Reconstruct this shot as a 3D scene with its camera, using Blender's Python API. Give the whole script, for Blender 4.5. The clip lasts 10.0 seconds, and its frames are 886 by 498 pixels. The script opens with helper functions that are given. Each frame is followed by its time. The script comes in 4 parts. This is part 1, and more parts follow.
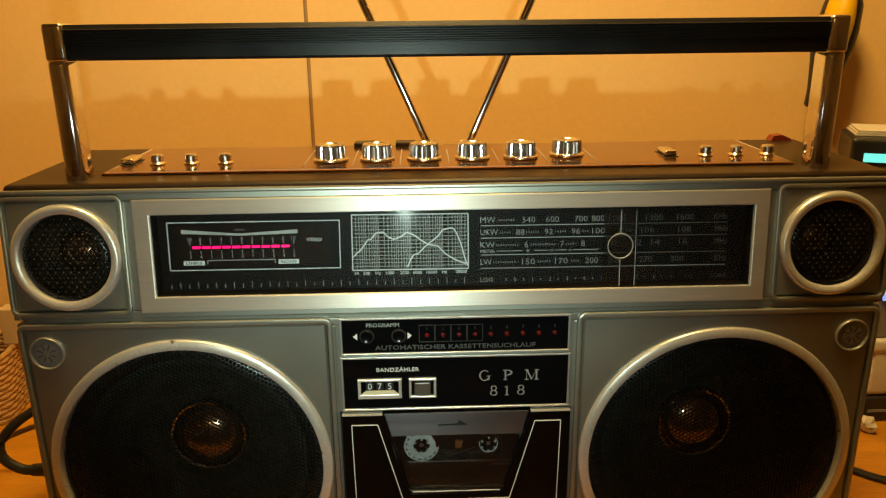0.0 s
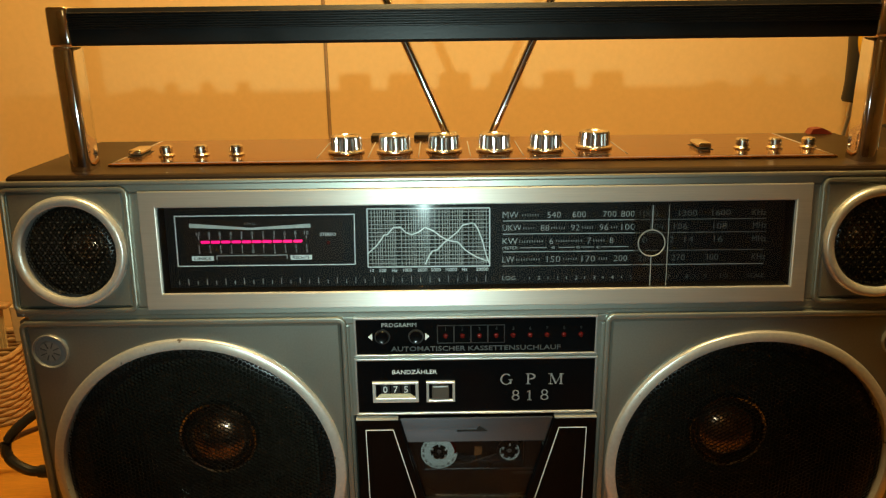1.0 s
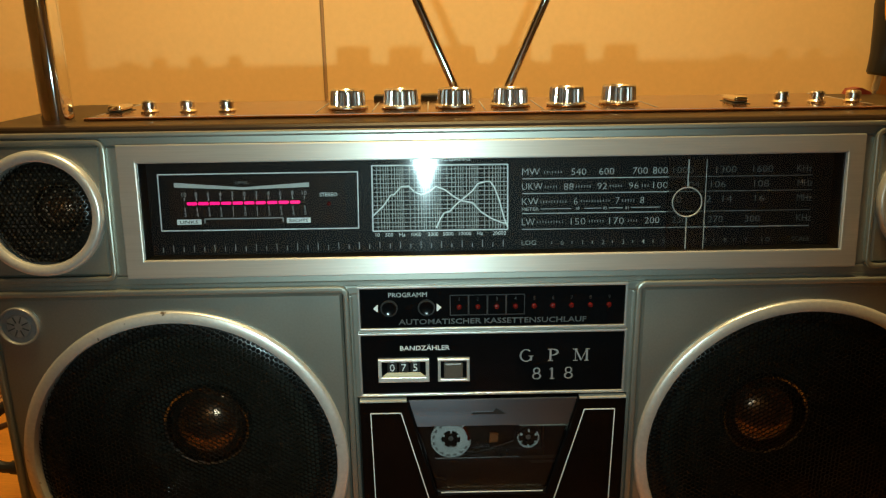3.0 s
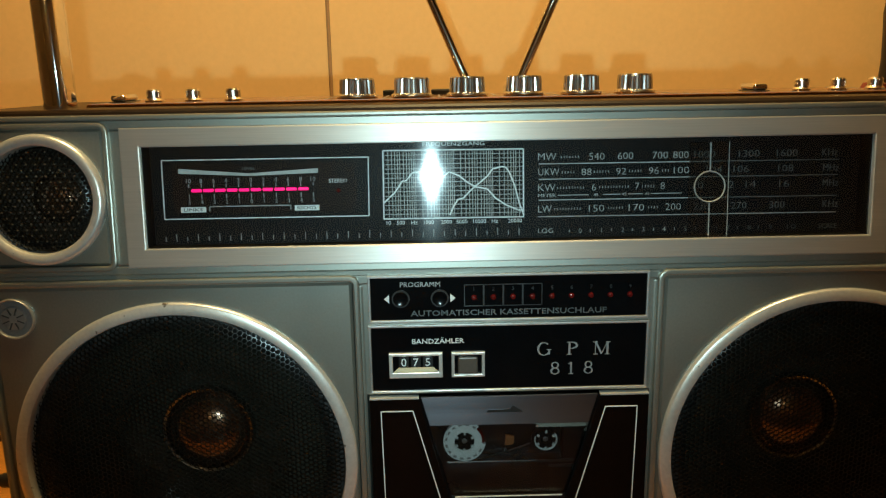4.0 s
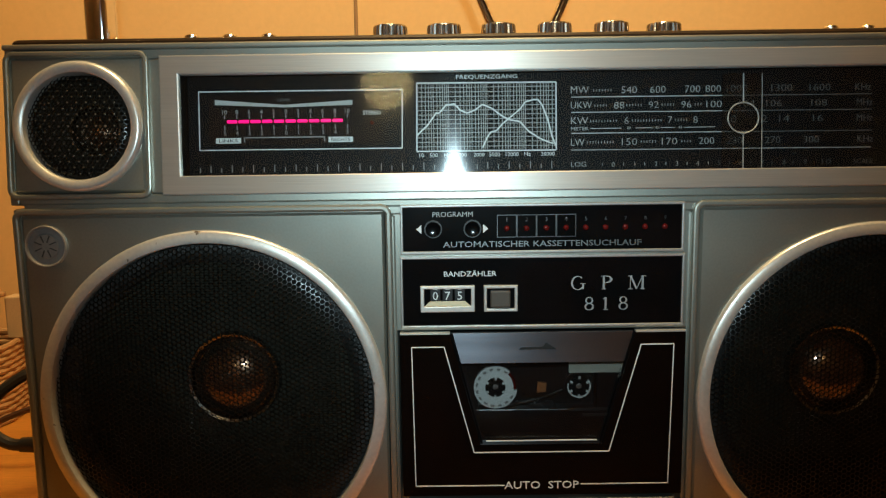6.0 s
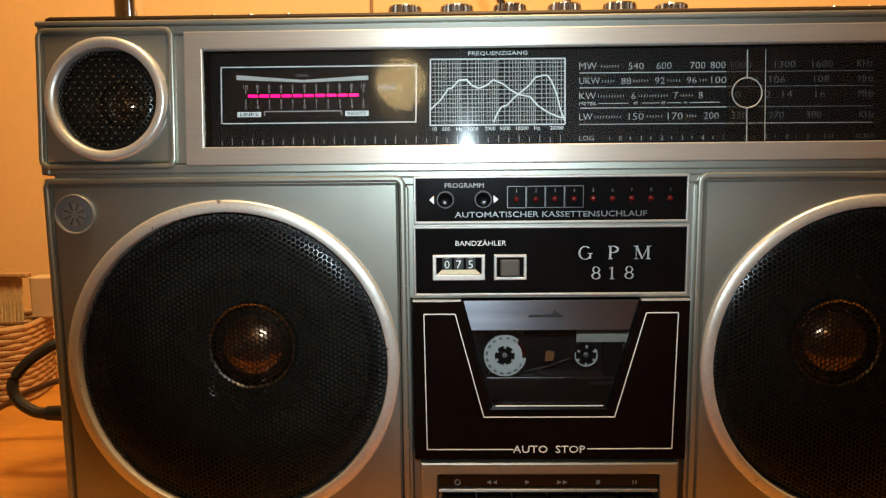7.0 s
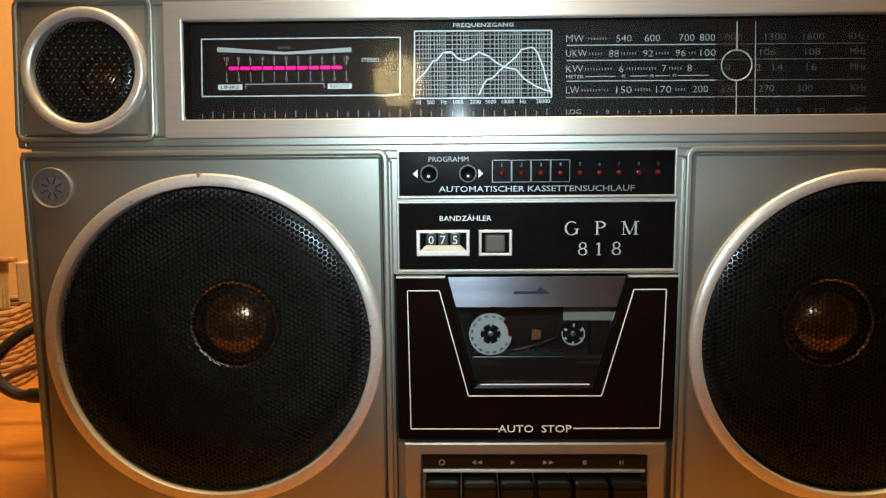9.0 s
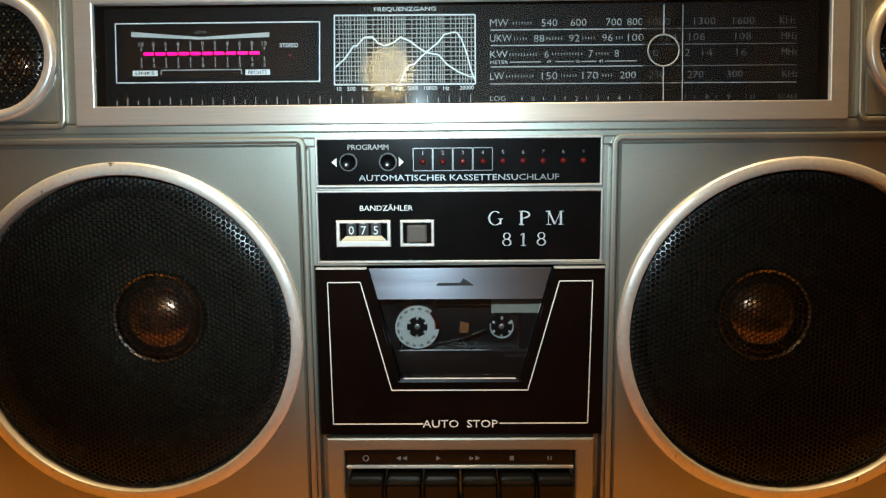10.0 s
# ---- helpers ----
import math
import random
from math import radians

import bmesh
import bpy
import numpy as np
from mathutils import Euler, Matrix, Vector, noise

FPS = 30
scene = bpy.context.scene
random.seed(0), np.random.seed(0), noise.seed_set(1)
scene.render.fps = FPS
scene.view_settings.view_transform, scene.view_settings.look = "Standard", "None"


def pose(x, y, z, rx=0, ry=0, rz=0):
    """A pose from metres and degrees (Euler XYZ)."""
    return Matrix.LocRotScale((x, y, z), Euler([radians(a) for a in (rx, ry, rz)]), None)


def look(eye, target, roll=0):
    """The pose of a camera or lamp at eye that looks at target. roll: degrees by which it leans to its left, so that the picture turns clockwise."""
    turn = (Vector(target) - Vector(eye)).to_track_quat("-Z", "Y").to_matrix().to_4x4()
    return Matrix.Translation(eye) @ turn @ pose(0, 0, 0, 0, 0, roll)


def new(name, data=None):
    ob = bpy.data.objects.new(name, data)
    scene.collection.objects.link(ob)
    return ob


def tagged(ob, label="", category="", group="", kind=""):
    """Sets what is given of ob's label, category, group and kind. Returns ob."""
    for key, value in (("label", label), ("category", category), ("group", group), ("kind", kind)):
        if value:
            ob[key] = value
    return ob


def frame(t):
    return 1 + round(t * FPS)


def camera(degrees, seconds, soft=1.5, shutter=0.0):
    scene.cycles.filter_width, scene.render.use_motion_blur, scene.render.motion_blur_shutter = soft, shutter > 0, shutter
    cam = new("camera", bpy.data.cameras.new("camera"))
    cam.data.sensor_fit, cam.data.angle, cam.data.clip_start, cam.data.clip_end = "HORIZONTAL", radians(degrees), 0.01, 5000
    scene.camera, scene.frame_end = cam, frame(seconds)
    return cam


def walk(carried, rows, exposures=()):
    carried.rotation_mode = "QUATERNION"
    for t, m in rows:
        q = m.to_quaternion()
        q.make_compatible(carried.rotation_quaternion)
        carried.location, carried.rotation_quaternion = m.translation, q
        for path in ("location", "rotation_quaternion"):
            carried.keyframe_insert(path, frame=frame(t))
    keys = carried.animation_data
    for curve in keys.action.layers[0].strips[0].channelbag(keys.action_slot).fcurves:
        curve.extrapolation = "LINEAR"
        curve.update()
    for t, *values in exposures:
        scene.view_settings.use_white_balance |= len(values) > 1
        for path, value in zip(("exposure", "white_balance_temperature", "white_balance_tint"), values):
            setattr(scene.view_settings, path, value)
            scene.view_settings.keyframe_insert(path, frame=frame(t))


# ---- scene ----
LENS = 61.0
cam = camera(LENS, 10.0, soft=1.25)
# seconds, place in metres, yaw, pitch and lean in degrees
ROWS = [
    (0, -0.0185, -0.4003, 0.3736, -1.68, -17.31, -0.62),
    (0.5, -0.0189, -0.3900, 0.3690, -0.74, -17.19, -0.71),
    (1, -0.0184, -0.3801, 0.3637, -0.15, -17.10, -0.71),
    (1.5, -0.0184, -0.3723, 0.3580, -0.11, -17.03, -0.67),
    (2, -0.0226, -0.3614, 0.3532, -0.29, -17.12, -0.66),
    (2.5, -0.0250, -0.3538, 0.3404, -0.57, -16.95, -0.68),
    (4, -0.0352, -0.3414, 0.3002, -0.73, -13.12, -1.00),
    (4.5, -0.0355, -0.3391, 0.2784, -0.13, -11.12, -0.99),
    (5, -0.0414, -0.3391, 0.2601, -0.34, -9.74, -0.93),
    (5.5, -0.0458, -0.3426, 0.2468, -0.28, -8.55, -0.91),
    (7, -0.0449, -0.3661, 0.2225, 1.21, -7.77, -0.59),
    (7.5, -0.0454, -0.3667, 0.2178, 1.04, -7.81, -0.46),
    (8, -0.0456, -0.3660, 0.2160, 1.07, -8.01, -0.45),
    (8.5, -0.0452, -0.3640, 0.2134, 1.02, -7.86, -0.44),
    (9, -0.0376, -0.3610, 0.2101, 1.17, -7.84, -0.47),
    (9.5, -0.0242, -0.3547, 0.2073, 0.91, -7.99, -0.52),
    (10, -0.0014, -0.3512, 0.2068, 1.01, -8.28, -0.51),
]
EXPOSURES = [(0.0, -0.40, 7050, -4), (0.5, -0.39, 6450, -6), (1.0, -0.38, 6300, -5), (2.5, -0.44, 6000, -5), (4.0, -0.56, 5650, -5), (4.5, -0.65, 5550, -4), (5.5, -0.62, 5600, -1), (7.0, 0.1, 6150, 16), (8.0, 0.18, 6000, 16), (10.0, 0.40, 5750, 9)]
walk(cam, [(t, pose(x, y, z, 90 + pitch, 0, yaw) @ pose(0, 0, 0, 0, 0, roll)) for t, x, y, z, yaw, pitch, roll in ROWS], EXPOSURES)

# ---- light ----
world = bpy.data.worlds.new("world")
world.use_nodes = True
world.node_tree.nodes["Background"].inputs[0].default_value = (1.0, 0.72, 0.42, 1)
world.node_tree.nodes["Background"].inputs[1].default_value = 0.02
scene.world = world

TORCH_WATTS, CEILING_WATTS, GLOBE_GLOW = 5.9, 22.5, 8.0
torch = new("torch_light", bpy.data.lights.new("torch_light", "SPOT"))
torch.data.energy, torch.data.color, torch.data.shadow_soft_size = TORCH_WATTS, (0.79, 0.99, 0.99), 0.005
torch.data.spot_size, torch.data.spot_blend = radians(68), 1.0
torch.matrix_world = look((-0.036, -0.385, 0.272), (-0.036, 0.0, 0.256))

ceiling_light = new("ceiling_light", bpy.data.lights.new("ceiling_light", "AREA"))
ceiling_light.data.shape, ceiling_light.data.size = "DISK", 0.3
ceiling_light.data.energy, ceiling_light.data.color = CEILING_WATTS, (1.0, 0.65, 0.27)
ceiling_light.location = (-0.02, -0.08, 1.2)
ceiling_light.rotation_euler = (radians(38), 0, 0)


# ---- materials ----
def material(name, base, rough=0.5, metal=0.0, vary=0.12, scale=40.0, grain=400.0, bump=0.0, stretch=(1, 1, 1), coat=0.0, dirt=None, rough_vary=0.1, shine=0.5, brush=None):
    """Principled surface with stains at a large scale, grain at a small one, and fine relief."""
    m = bpy.data.materials.new(name)
    m.use_nodes = True
    nodes, links = m.node_tree.nodes, m.node_tree.links
    p = nodes["Principled BSDF"]
    tex = nodes.new("ShaderNodeTexCoord")
    mapping = nodes.new("ShaderNodeMapping")
    mapping.inputs["Scale"].default_value = stretch
    links.new(tex.outputs["Object"], mapping.inputs["Vector"])
    large, small = nodes.new("ShaderNodeTexNoise"), nodes.new("ShaderNodeTexNoise")
    large.inputs["Scale"].default_value, large.inputs["Detail"].default_value = scale, 5
    small.inputs["Scale"].default_value, small.inputs["Detail"].default_value = grain, 3
    for n in (large, small):
        links.new(mapping.outputs[0], n.inputs["Vector"])
    mix = nodes.new("ShaderNodeMath")
    mix.operation = "ADD"
    links.new(large.outputs["Fac"], mix.inputs[0])
    links.new(small.outputs["Fac"], mix.inputs[1])
    half = nodes.new("ShaderNodeMath")
    half.operation, half.inputs[1].default_value = "MULTIPLY", 0.5
    links.new(mix.outputs[0], half.inputs[0])
    ramp = nodes.new("ShaderNodeValToRGB")
    low = dirt or tuple(c * (1 - vary) for c in base)
    high = tuple(min(1, c * (1 + vary)) for c in base)
    ramp.color_ramp.elements[0].position, ramp.color_ramp.elements[1].position = 0.34, 0.66
    ramp.color_ramp.elements[0].color, ramp.color_ramp.elements[1].color = (*low, 1), (*high, 1)
    links.new(half.outputs[0], ramp.inputs[0])
    links.new(ramp.outputs[0], p.inputs["Base Color"])
    span = nodes.new("ShaderNodeMapRange")
    span.inputs["To Min"].default_value, span.inputs["To Max"].default_value = max(0.02, rough - rough_vary), min(1, rough + rough_vary)
    links.new(large.outputs["Fac"], span.inputs["Value"])
    links.new(span.outputs[0], p.inputs["Roughness"])
    p.inputs["Metallic"].default_value, p.inputs["Coat Weight"].default_value = metal, coat
    p.inputs["Coat Roughness"].default_value, p.inputs["Specular IOR Level"].default_value = 0.06, shine
    if brush:
        along = nodes.new("ShaderNodeCombineXYZ")
        for k in range(3):
            along.inputs[k].default_value = brush[k]
        p.inputs["Anisotropic"].default_value = 0.8
        links.new(along.outputs[0], p.inputs["Tangent"])
    if bump:
        b = nodes.new("ShaderNodeBump")
        b.inputs["Strength"].default_value, b.inputs["Distance"].default_value = bump, 0.001
        links.new(small.outputs["Fac"], b.inputs["Height"])
        links.new(b.outputs[0], p.inputs["Normal"])
    return m


def glowing(name, color, strength):
    m = bpy.data.materials.new(name)
    m.use_nodes = True
    p = m.node_tree.nodes["Principled BSDF"]
    p.inputs["Base Color"].default_value = (*color, 1)
    p.inputs["Emission Color"].default_value, p.inputs["Emission Strength"].default_value = (*color, 1), strength
    p.inputs["Roughness"].default_value = 0.4
    return m


def clear(name, tint=(1, 1, 1), rough=0.05, gloss=1.45, smear=0.30):
    """A thin clear sheet: lets light straight through, and mirrors by Fresnel."""
    m = bpy.data.materials.new(name)
    m.use_nodes = True
    nodes, links = m.node_tree.nodes, m.node_tree.links
    nodes.remove(nodes["Principled BSDF"])
    through_it, shine, mix, fresnel = (nodes.new(k) for k in ("ShaderNodeBsdfTransparent", "ShaderNodeBsdfGlossy", "ShaderNodeMixShader", "ShaderNodeFresnel"))
    through_it.inputs["Color"].default_value = (*tint, 1)
    shine.inputs["Roughness"].default_value = rough
    fresnel.inputs["IOR"].default_value = gloss
    haze, both = nodes.new("ShaderNodeBsdfGlossy"), nodes.new("ShaderNodeMixShader")
    haze.inputs["Roughness"].default_value, both.inputs[0].default_value = 0.085, smear
    haze.inputs["Anisotropy"].default_value = 0.52
    along = nodes.new("ShaderNodeCombineXYZ")
    along.inputs[0].default_value = 1.0
    links.new(along.outputs[0], haze.inputs["Tangent"])
    links.new(shine.outputs[0], both.inputs[1])
    links.new(haze.outputs[0], both.inputs[2])
    links.new(fresnel.outputs[0], mix.inputs[0])
    links.new(through_it.outputs[0], mix.inputs[1])
    links.new(both.outputs[0], mix.inputs[2])
    links.new(mix.outputs[0], nodes["Material Output"].inputs["Surface"])
    return m


grey_dark = material("dark_grey_paint", (0.05, 0.05, 0.047), 0.5, 0.2, 0.1, 40, 600, 0.0)
silver = material("silver_paint", (0.33, 0.33, 0.285), 0.40, 0.78, 0.07, 14, 900, 0.02)
brushed = material("brushed_aluminium", (0.57, 0.56, 0.53), 0.46, 0.7, 0.08, 12, 260, 0.05, (0.12, 1, 6), brush=(0, 0, 1))
rim_metal = material("satin_rim_metal", (0.50, 0.50, 0.48), 0.38, 0.72, 0.08, 20, 400, 0.03)
plate_metal = material("polished_brushed_steel", (0.26, 0.27, 0.31), 0.25, 0.97, 0.06, 12, 260, 0.02, (0.12, 1, 6), brush=(0, 0, 1))
spun = material("turned_aluminium", (0.70, 0.68, 0.63), 0.36, 0.6, 0.10, 25, 500, 0.04, rough_vary=0.14)
def nicked(m, dark, scale, amount):
    """Adds sparse small dark nicks to a surface."""
    nodes, links = m.node_tree.nodes, m.node_tree.links
    p = nodes["Principled BSDF"]
    old = p.inputs["Base Color"].links[0].from_socket
    tex, spots, ramp, mix = (nodes.new(k) for k in ("ShaderNodeTexCoord", "ShaderNodeTexNoise", "ShaderNodeMapRange", "ShaderNodeMix"))
    spots.inputs["Scale"].default_value, spots.inputs["Detail"].default_value = scale, 4
    ramp.inputs["From Min"].default_value, ramp.inputs["From Max"].default_value = 1 - amount, 1.03 - amount
    mix.data_type = "RGBA"
    links.new(tex.outputs["Object"], spots.inputs["Vector"])
    links.new(spots.outputs["Fac"], ramp.inputs["Value"])
    links.new(ramp.outputs[0], mix.inputs[0])
    links.new(old, mix.inputs[6])
    mix.inputs[7].default_value = (*dark, 1)
    links.new(mix.outputs[2], p.inputs["Base Color"])


nicked(spun, (0.16, 0.13, 0.10), 160, 0.30)
chrome = material("chrome", (0.78, 0.77, 0.75), 0.08, 1.0, 0.06, 60, 500, 0.0, rough_vary=0.04)
black_gloss = material("black_gloss_plastic", (0.0028, 0.0031, 0.0035), 0.16, 0.0, 0.3, 30, 600, 0.0, rough_vary=0.05, shine=0.28)
brown_gloss = material("brown_black_gloss_plastic", (0.0045, 0.0026, 0.002), 0.14, 0.0, 0.3, 30, 600, 0.0, rough_vary=0.05, shine=0.3)
lip_black = material("black_brown_lip", (0.022, 0.012, 0.006), 0.34, 0.0, 0.3, 12, 500, 0.05, (0.15, 1, 1), shine=0.16)
black_satin = material("black_satin_plastic", (0.014, 0.013, 0.012), 0.38, 0.0, 0.3, 60, 900, 0.1)
rib_black = material("ribbed_black_rubber", (0.008, 0.008, 0.008), 0.33, 0.0, 0.3, 40, 700, 0.05, shine=0.25)
brown_top = material("brown_brushed_panel", (0.32, 0.14, 0.04), 0.17, 0.85, 0.35, 10, 500, 0.04, (0.1, 1, 1))
mesh_black = material("black_painted_mesh", (0.0068, 0.0066, 0.0052), 0.26, 0.0, 0.25, 60, 900, 0.0, shine=0.36)
glint_metal = material("pale_glint_metal", (0.14, 0.12, 0.09), 0.35, 0.6, 0.25, 60, 900, 0.0)
foam = material("grainy_black_foam", (0.016, 0.015, 0.013), 0.5, 0.0, 0.5, 80, 900, 0.6, shine=0.5)
paper_grey = material("pale_paper", (0.36, 0.34, 0.28), 0.7, 0.0, 0.05, 60, 900, 0.0)
paper_cone = material("black_paper_cone", (0.030, 0.0285, 0.021), 0.9, 0.0, 0.3, 50, 900, 0.2, shine=0.1)
smoked_chrome = material("smoked_chrome", (0.42, 0.40, 0.37), 0.22, 1.0, 0.2, 60, 600, 0.0)
grey_cone = material("grey_paper_cone", (0.035, 0.028, 0.021), 0.45, 0.0, 0.3, 60, 900, 0.2)
dome_brown = material("brown_dome", (0.21, 0.125, 0.075), 0.18, 0.9, 0.5, 30, 600, 0.0, coat=1.0, shine=0.9)
ink = material("white_print", (0.78, 0.79, 0.76), 0.5, 0.0, 0.05, 60, 900, 0.0)
ink_grey = material("dark_grey_print", (0.125, 0.12, 0.11), 0.5, 0.0, 0.3, 60, 900, 0.0)
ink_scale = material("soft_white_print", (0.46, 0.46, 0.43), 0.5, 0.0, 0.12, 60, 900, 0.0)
ink_dim = material("dim_print", (0.32, 0.31, 0.29), 0.5, 0.0, 0.2, 60, 900, 0.0)
cream = material("cream_plastic", (0.72, 0.62, 0.40), 0.4, 0.0, 0.06, 60, 900, 0.0)
dial_black = material("dial_black", (0.005, 0.005, 0.005), 0.5, 0.0, 0.3, 30, 600, 0.0, shine=0.1)
dial_brown = material("dial_brown_tint", (0.011, 0.006, 0.004), 0.5, 0.0, 0.3, 30, 600, 0.0, shine=0.1)
knob_chrome = material("ribbed_chrome", (0.72, 0.69, 0.64), 0.22, 1.0, 0.06, 60, 500, 0.0)
foil = material("thin_silver_foil", (0.12, 0.12, 0.12), 0.30, 0.9, 0.2, 60, 500, 0.0)
title_foil = material("dull_silver_foil", (0.22, 0.23, 0.23), 0.34, 0.8, 0.15, 20, 500, 0.0)
badge_metal = material("foil_lettering", (0.58, 0.59, 0.59), 0.36, 0.75, 0.06, 60, 500, 0.0)
brown_cap = material("grey_brown_button", (0.085, 0.07, 0.055), 0.35, 0.0, 0.1, 60, 900, 0.0)
red_lens = material("dark_red_lens", (0.09, 0.006, 0.005), 0.15, 0.0, 0.2, 60, 900, 0.0)
level_glow = glowing("magenta_glow", (1.0, 0.0, 0.17), 1.6)
cyan_glow = glowing("cyan_screen", (0.15, 0.75, 0.85), 1.3)
blue_glow = glowing("blue_glow", (0.2, 0.35, 1.0), 1.5)
globe_glow = glowing("lamp_globe", (1.0, 0.72, 0.30), GLOBE_GLOW)
glass = clear("dial_glass", (0.96, 0.97, 0.97))
clear_plastic = clear("clear_plastic", (0.86, 0.86, 0.84), 0.05, 1.5)
smoked = clear("smoked_window", (0.78, 0.78, 0.77), 0.08, 1.7, 0.3)
cassette_shell = material("dark_cassette_shell", (0.007, 0.006, 0.006), 0.3, 0.0, 0.2, 60, 900, 0.05)
reel_white = material("white_reel", (0.66, 0.66, 0.64), 0.45, 0.0, 0.05, 60, 900, 0.0)
tape_brown = material("brown_tape", (0.030, 0.017, 0.012), 0.3, 0.0, 0.2, 60, 900, 0.0)
felt_orange = material("copper_pressure_spring", (0.32, 0.12, 0.04), 0.4, 0.3, 0.2, 60, 900, 0.0)
wall_paint = material("apricot_wall_paint", (0.82, 0.505, 0.19), 0.85, 0.0, 0.035, 5, 220, 0.06)
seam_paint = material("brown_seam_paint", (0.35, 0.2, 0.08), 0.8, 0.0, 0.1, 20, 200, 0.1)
room_paint = material("cream_room_paint", (0.56, 0.45, 0.30), 0.9, 0.0, 0.05, 4, 120, 0.2)
floor_wood = material("floor_wood", (0.22, 0.12, 0.06), 0.5, 0.0, 0.25, 6, 90, 0.1, (1, 8, 1))
table_wood = material("orange_pine_wood", (0.45, 0.185, 0.02), 0.38, 0.0, 0.22, 9, 120, 0.08, (1, 9, 1), coat=0.2)
wicker = material("straw_wicker", (0.36, 0.20, 0.075), 0.7, 0.0, 0.25, 30, 300, 0.3)
rope = material("pale_straw", (0.48, 0.33, 0.15), 0.75, 0.0, 0.2, 30, 300, 0.3)
rubber = material("black_cable_rubber", (0.012, 0.011, 0.011), 0.45, 0.0, 0.2, 60, 900, 0.05)
brown_rubber = material("brown_cable_rubber", (0.06, 0.025, 0.012), 0.5, 0.0, 0.2, 60, 900, 0.05)
yellow_plastic = material("yellow_plastic", (0.75, 0.42, 0.02), 0.35, 0.0, 0.08, 60, 900, 0.0)
red_plastic = material("dark_red_plastic", (0.18, 0.022, 0.012), 0.4, 0.0, 0.15, 60, 900, 0.0)
grey_plastic = material("grey_plastic", (0.20, 0.19, 0.18), 0.45, 0.0, 0.1, 40, 600, 0.05)
white_plastic = material("white_plastic", (0.56, 0.50, 0.40), 0.5, 0.0, 0.06, 40, 600, 0.05)
warm_lit_card = material("warm_lit_white_card", (0.52, 0.36, 0.19), 0.7, 0.0, 0.08, 40, 600, 0.05)
steel = material("steel", (0.55, 0.54, 0.52), 0.3, 1.0, 0.1, 60, 500, 0.0)

# ---- building helpers; sizes in decimetres until part() ----
UPPER = Matrix.Translation((0, 0.006, 2.14)) @ Matrix.Rotation(radians(-5.1), 4, "X")


def thing(name, base, label, category, group=""):
    ob = new(name)
    ob.empty_display_size = 0.02
    ob.location = Vector(base) * 0.1
    return tagged(ob, label, category, group)


def part(name, bm, mat, parent=None, label="", m=None, smooth=False):
    if m is not None:
        bm.transform(m)
    bmesh.ops.recalc_face_normals(bm, faces=bm.faces)
    bm.transform(Matrix.Scale(0.1, 4))
    mesh = bpy.data.meshes.new(name)
    bm.to_mesh(mesh)
    bm.free()
    if smooth:
        for f in mesh.polygons:
            f.use_smooth = True
        mesh.set_sharp_from_angle(angle=radians(35))
    mesh.materials.append(mat)
    ob = new(name, mesh)
    if parent is not None:
        ob.parent = parent
        root = parent
        while root.parent is not None:
            root = root.parent
        if root.type == "EMPTY" and parent is root:
            ob.matrix_parent_inverse = Matrix.Translation(-root.location)
    if label:
        ob["label"] = label
    return ob


def box(x0, x1, y0, y1, z0, z1, bevel=0.0, seg=2, bm=None):
    own = bmesh.new()
    bmesh.ops.create_cube(own, size=1.0)
    own.transform(Matrix.Translation(((x0 + x1) / 2, (y0 + y1) / 2, (z0 + z1) / 2)) @ Matrix.Diagonal((abs(x1 - x0), abs(y1 - y0), abs(z1 - z0), 1)))
    if bevel:
        bmesh.ops.bevel(own, geom=own.edges[:], offset=bevel, segments=seg, profile=0.5, affect="EDGES")
    return own if bm is None else join(bm, own)


def join(bm, own):
    mesh = bpy.data.meshes.new("join")
    own.to_mesh(mesh)
    own.free()
    bm.from_mesh(mesh)
    bpy.data.meshes.remove(mesh)
    return bm


def prism(poly, y0, y1, bevel=0.0, bm=None):
    """A flat shape in x and z, drawn out from y0 to y1."""
    own = bmesh.new()
    front = [own.verts.new((x, y0, z)) for x, z in poly]
    back = [own.verts.new((x, y1, z)) for x, z in poly]
    own.faces.new(front)
    own.faces.new(back[::-1])
    for i in range(len(poly)):
        j = (i + 1) % len(poly)
        own.faces.new((front[i], back[i], back[j], front[j]))
    bmesh.ops.recalc_face_normals(own, faces=own.faces)
    if bevel:
        bmesh.ops.bevel(own, geom=[e for e in own.edges if e.verts[0].co.y == e.verts[1].co.y == y0], offset=bevel, segments=2, profile=0.5, affect="EDGES")
    return own if bm is None else join(bm, own)


def turned(profile, c, axis="y", seg=48, closed=False, bm=None):
    """A profile of (radius, place along the axis) turned about the axis through c."""
    own = bmesh.new() if bm is None else bm
    rings = []
    for r, h in profile:
        ring = []
        for k in range(seg if r > 1e-6 else 1):
            a = 2 * math.pi * k / seg
            u, v = r * math.cos(a), r * math.sin(a)
            ring.append(own.verts.new((c[0] + u, c[1] + h, c[2] + v) if axis == "y" else (c[0] + u, c[1] + v, c[2] + h)))
        rings.append(ring)
    pairs = list(zip(rings, rings[1:])) + ([(rings[-1], rings[0])] if closed else [])
    for a, b in pairs:
        for k in range(seg):
            j = (k + 1) % seg
            four = [a[k % len(a)], a[j % len(a)], b[j % len(b)], b[k % len(b)]]
            four = [v for n, v in enumerate(four) if v not in four[:n]]
            if len(four) > 2:
                own.faces.new(four)
    return own


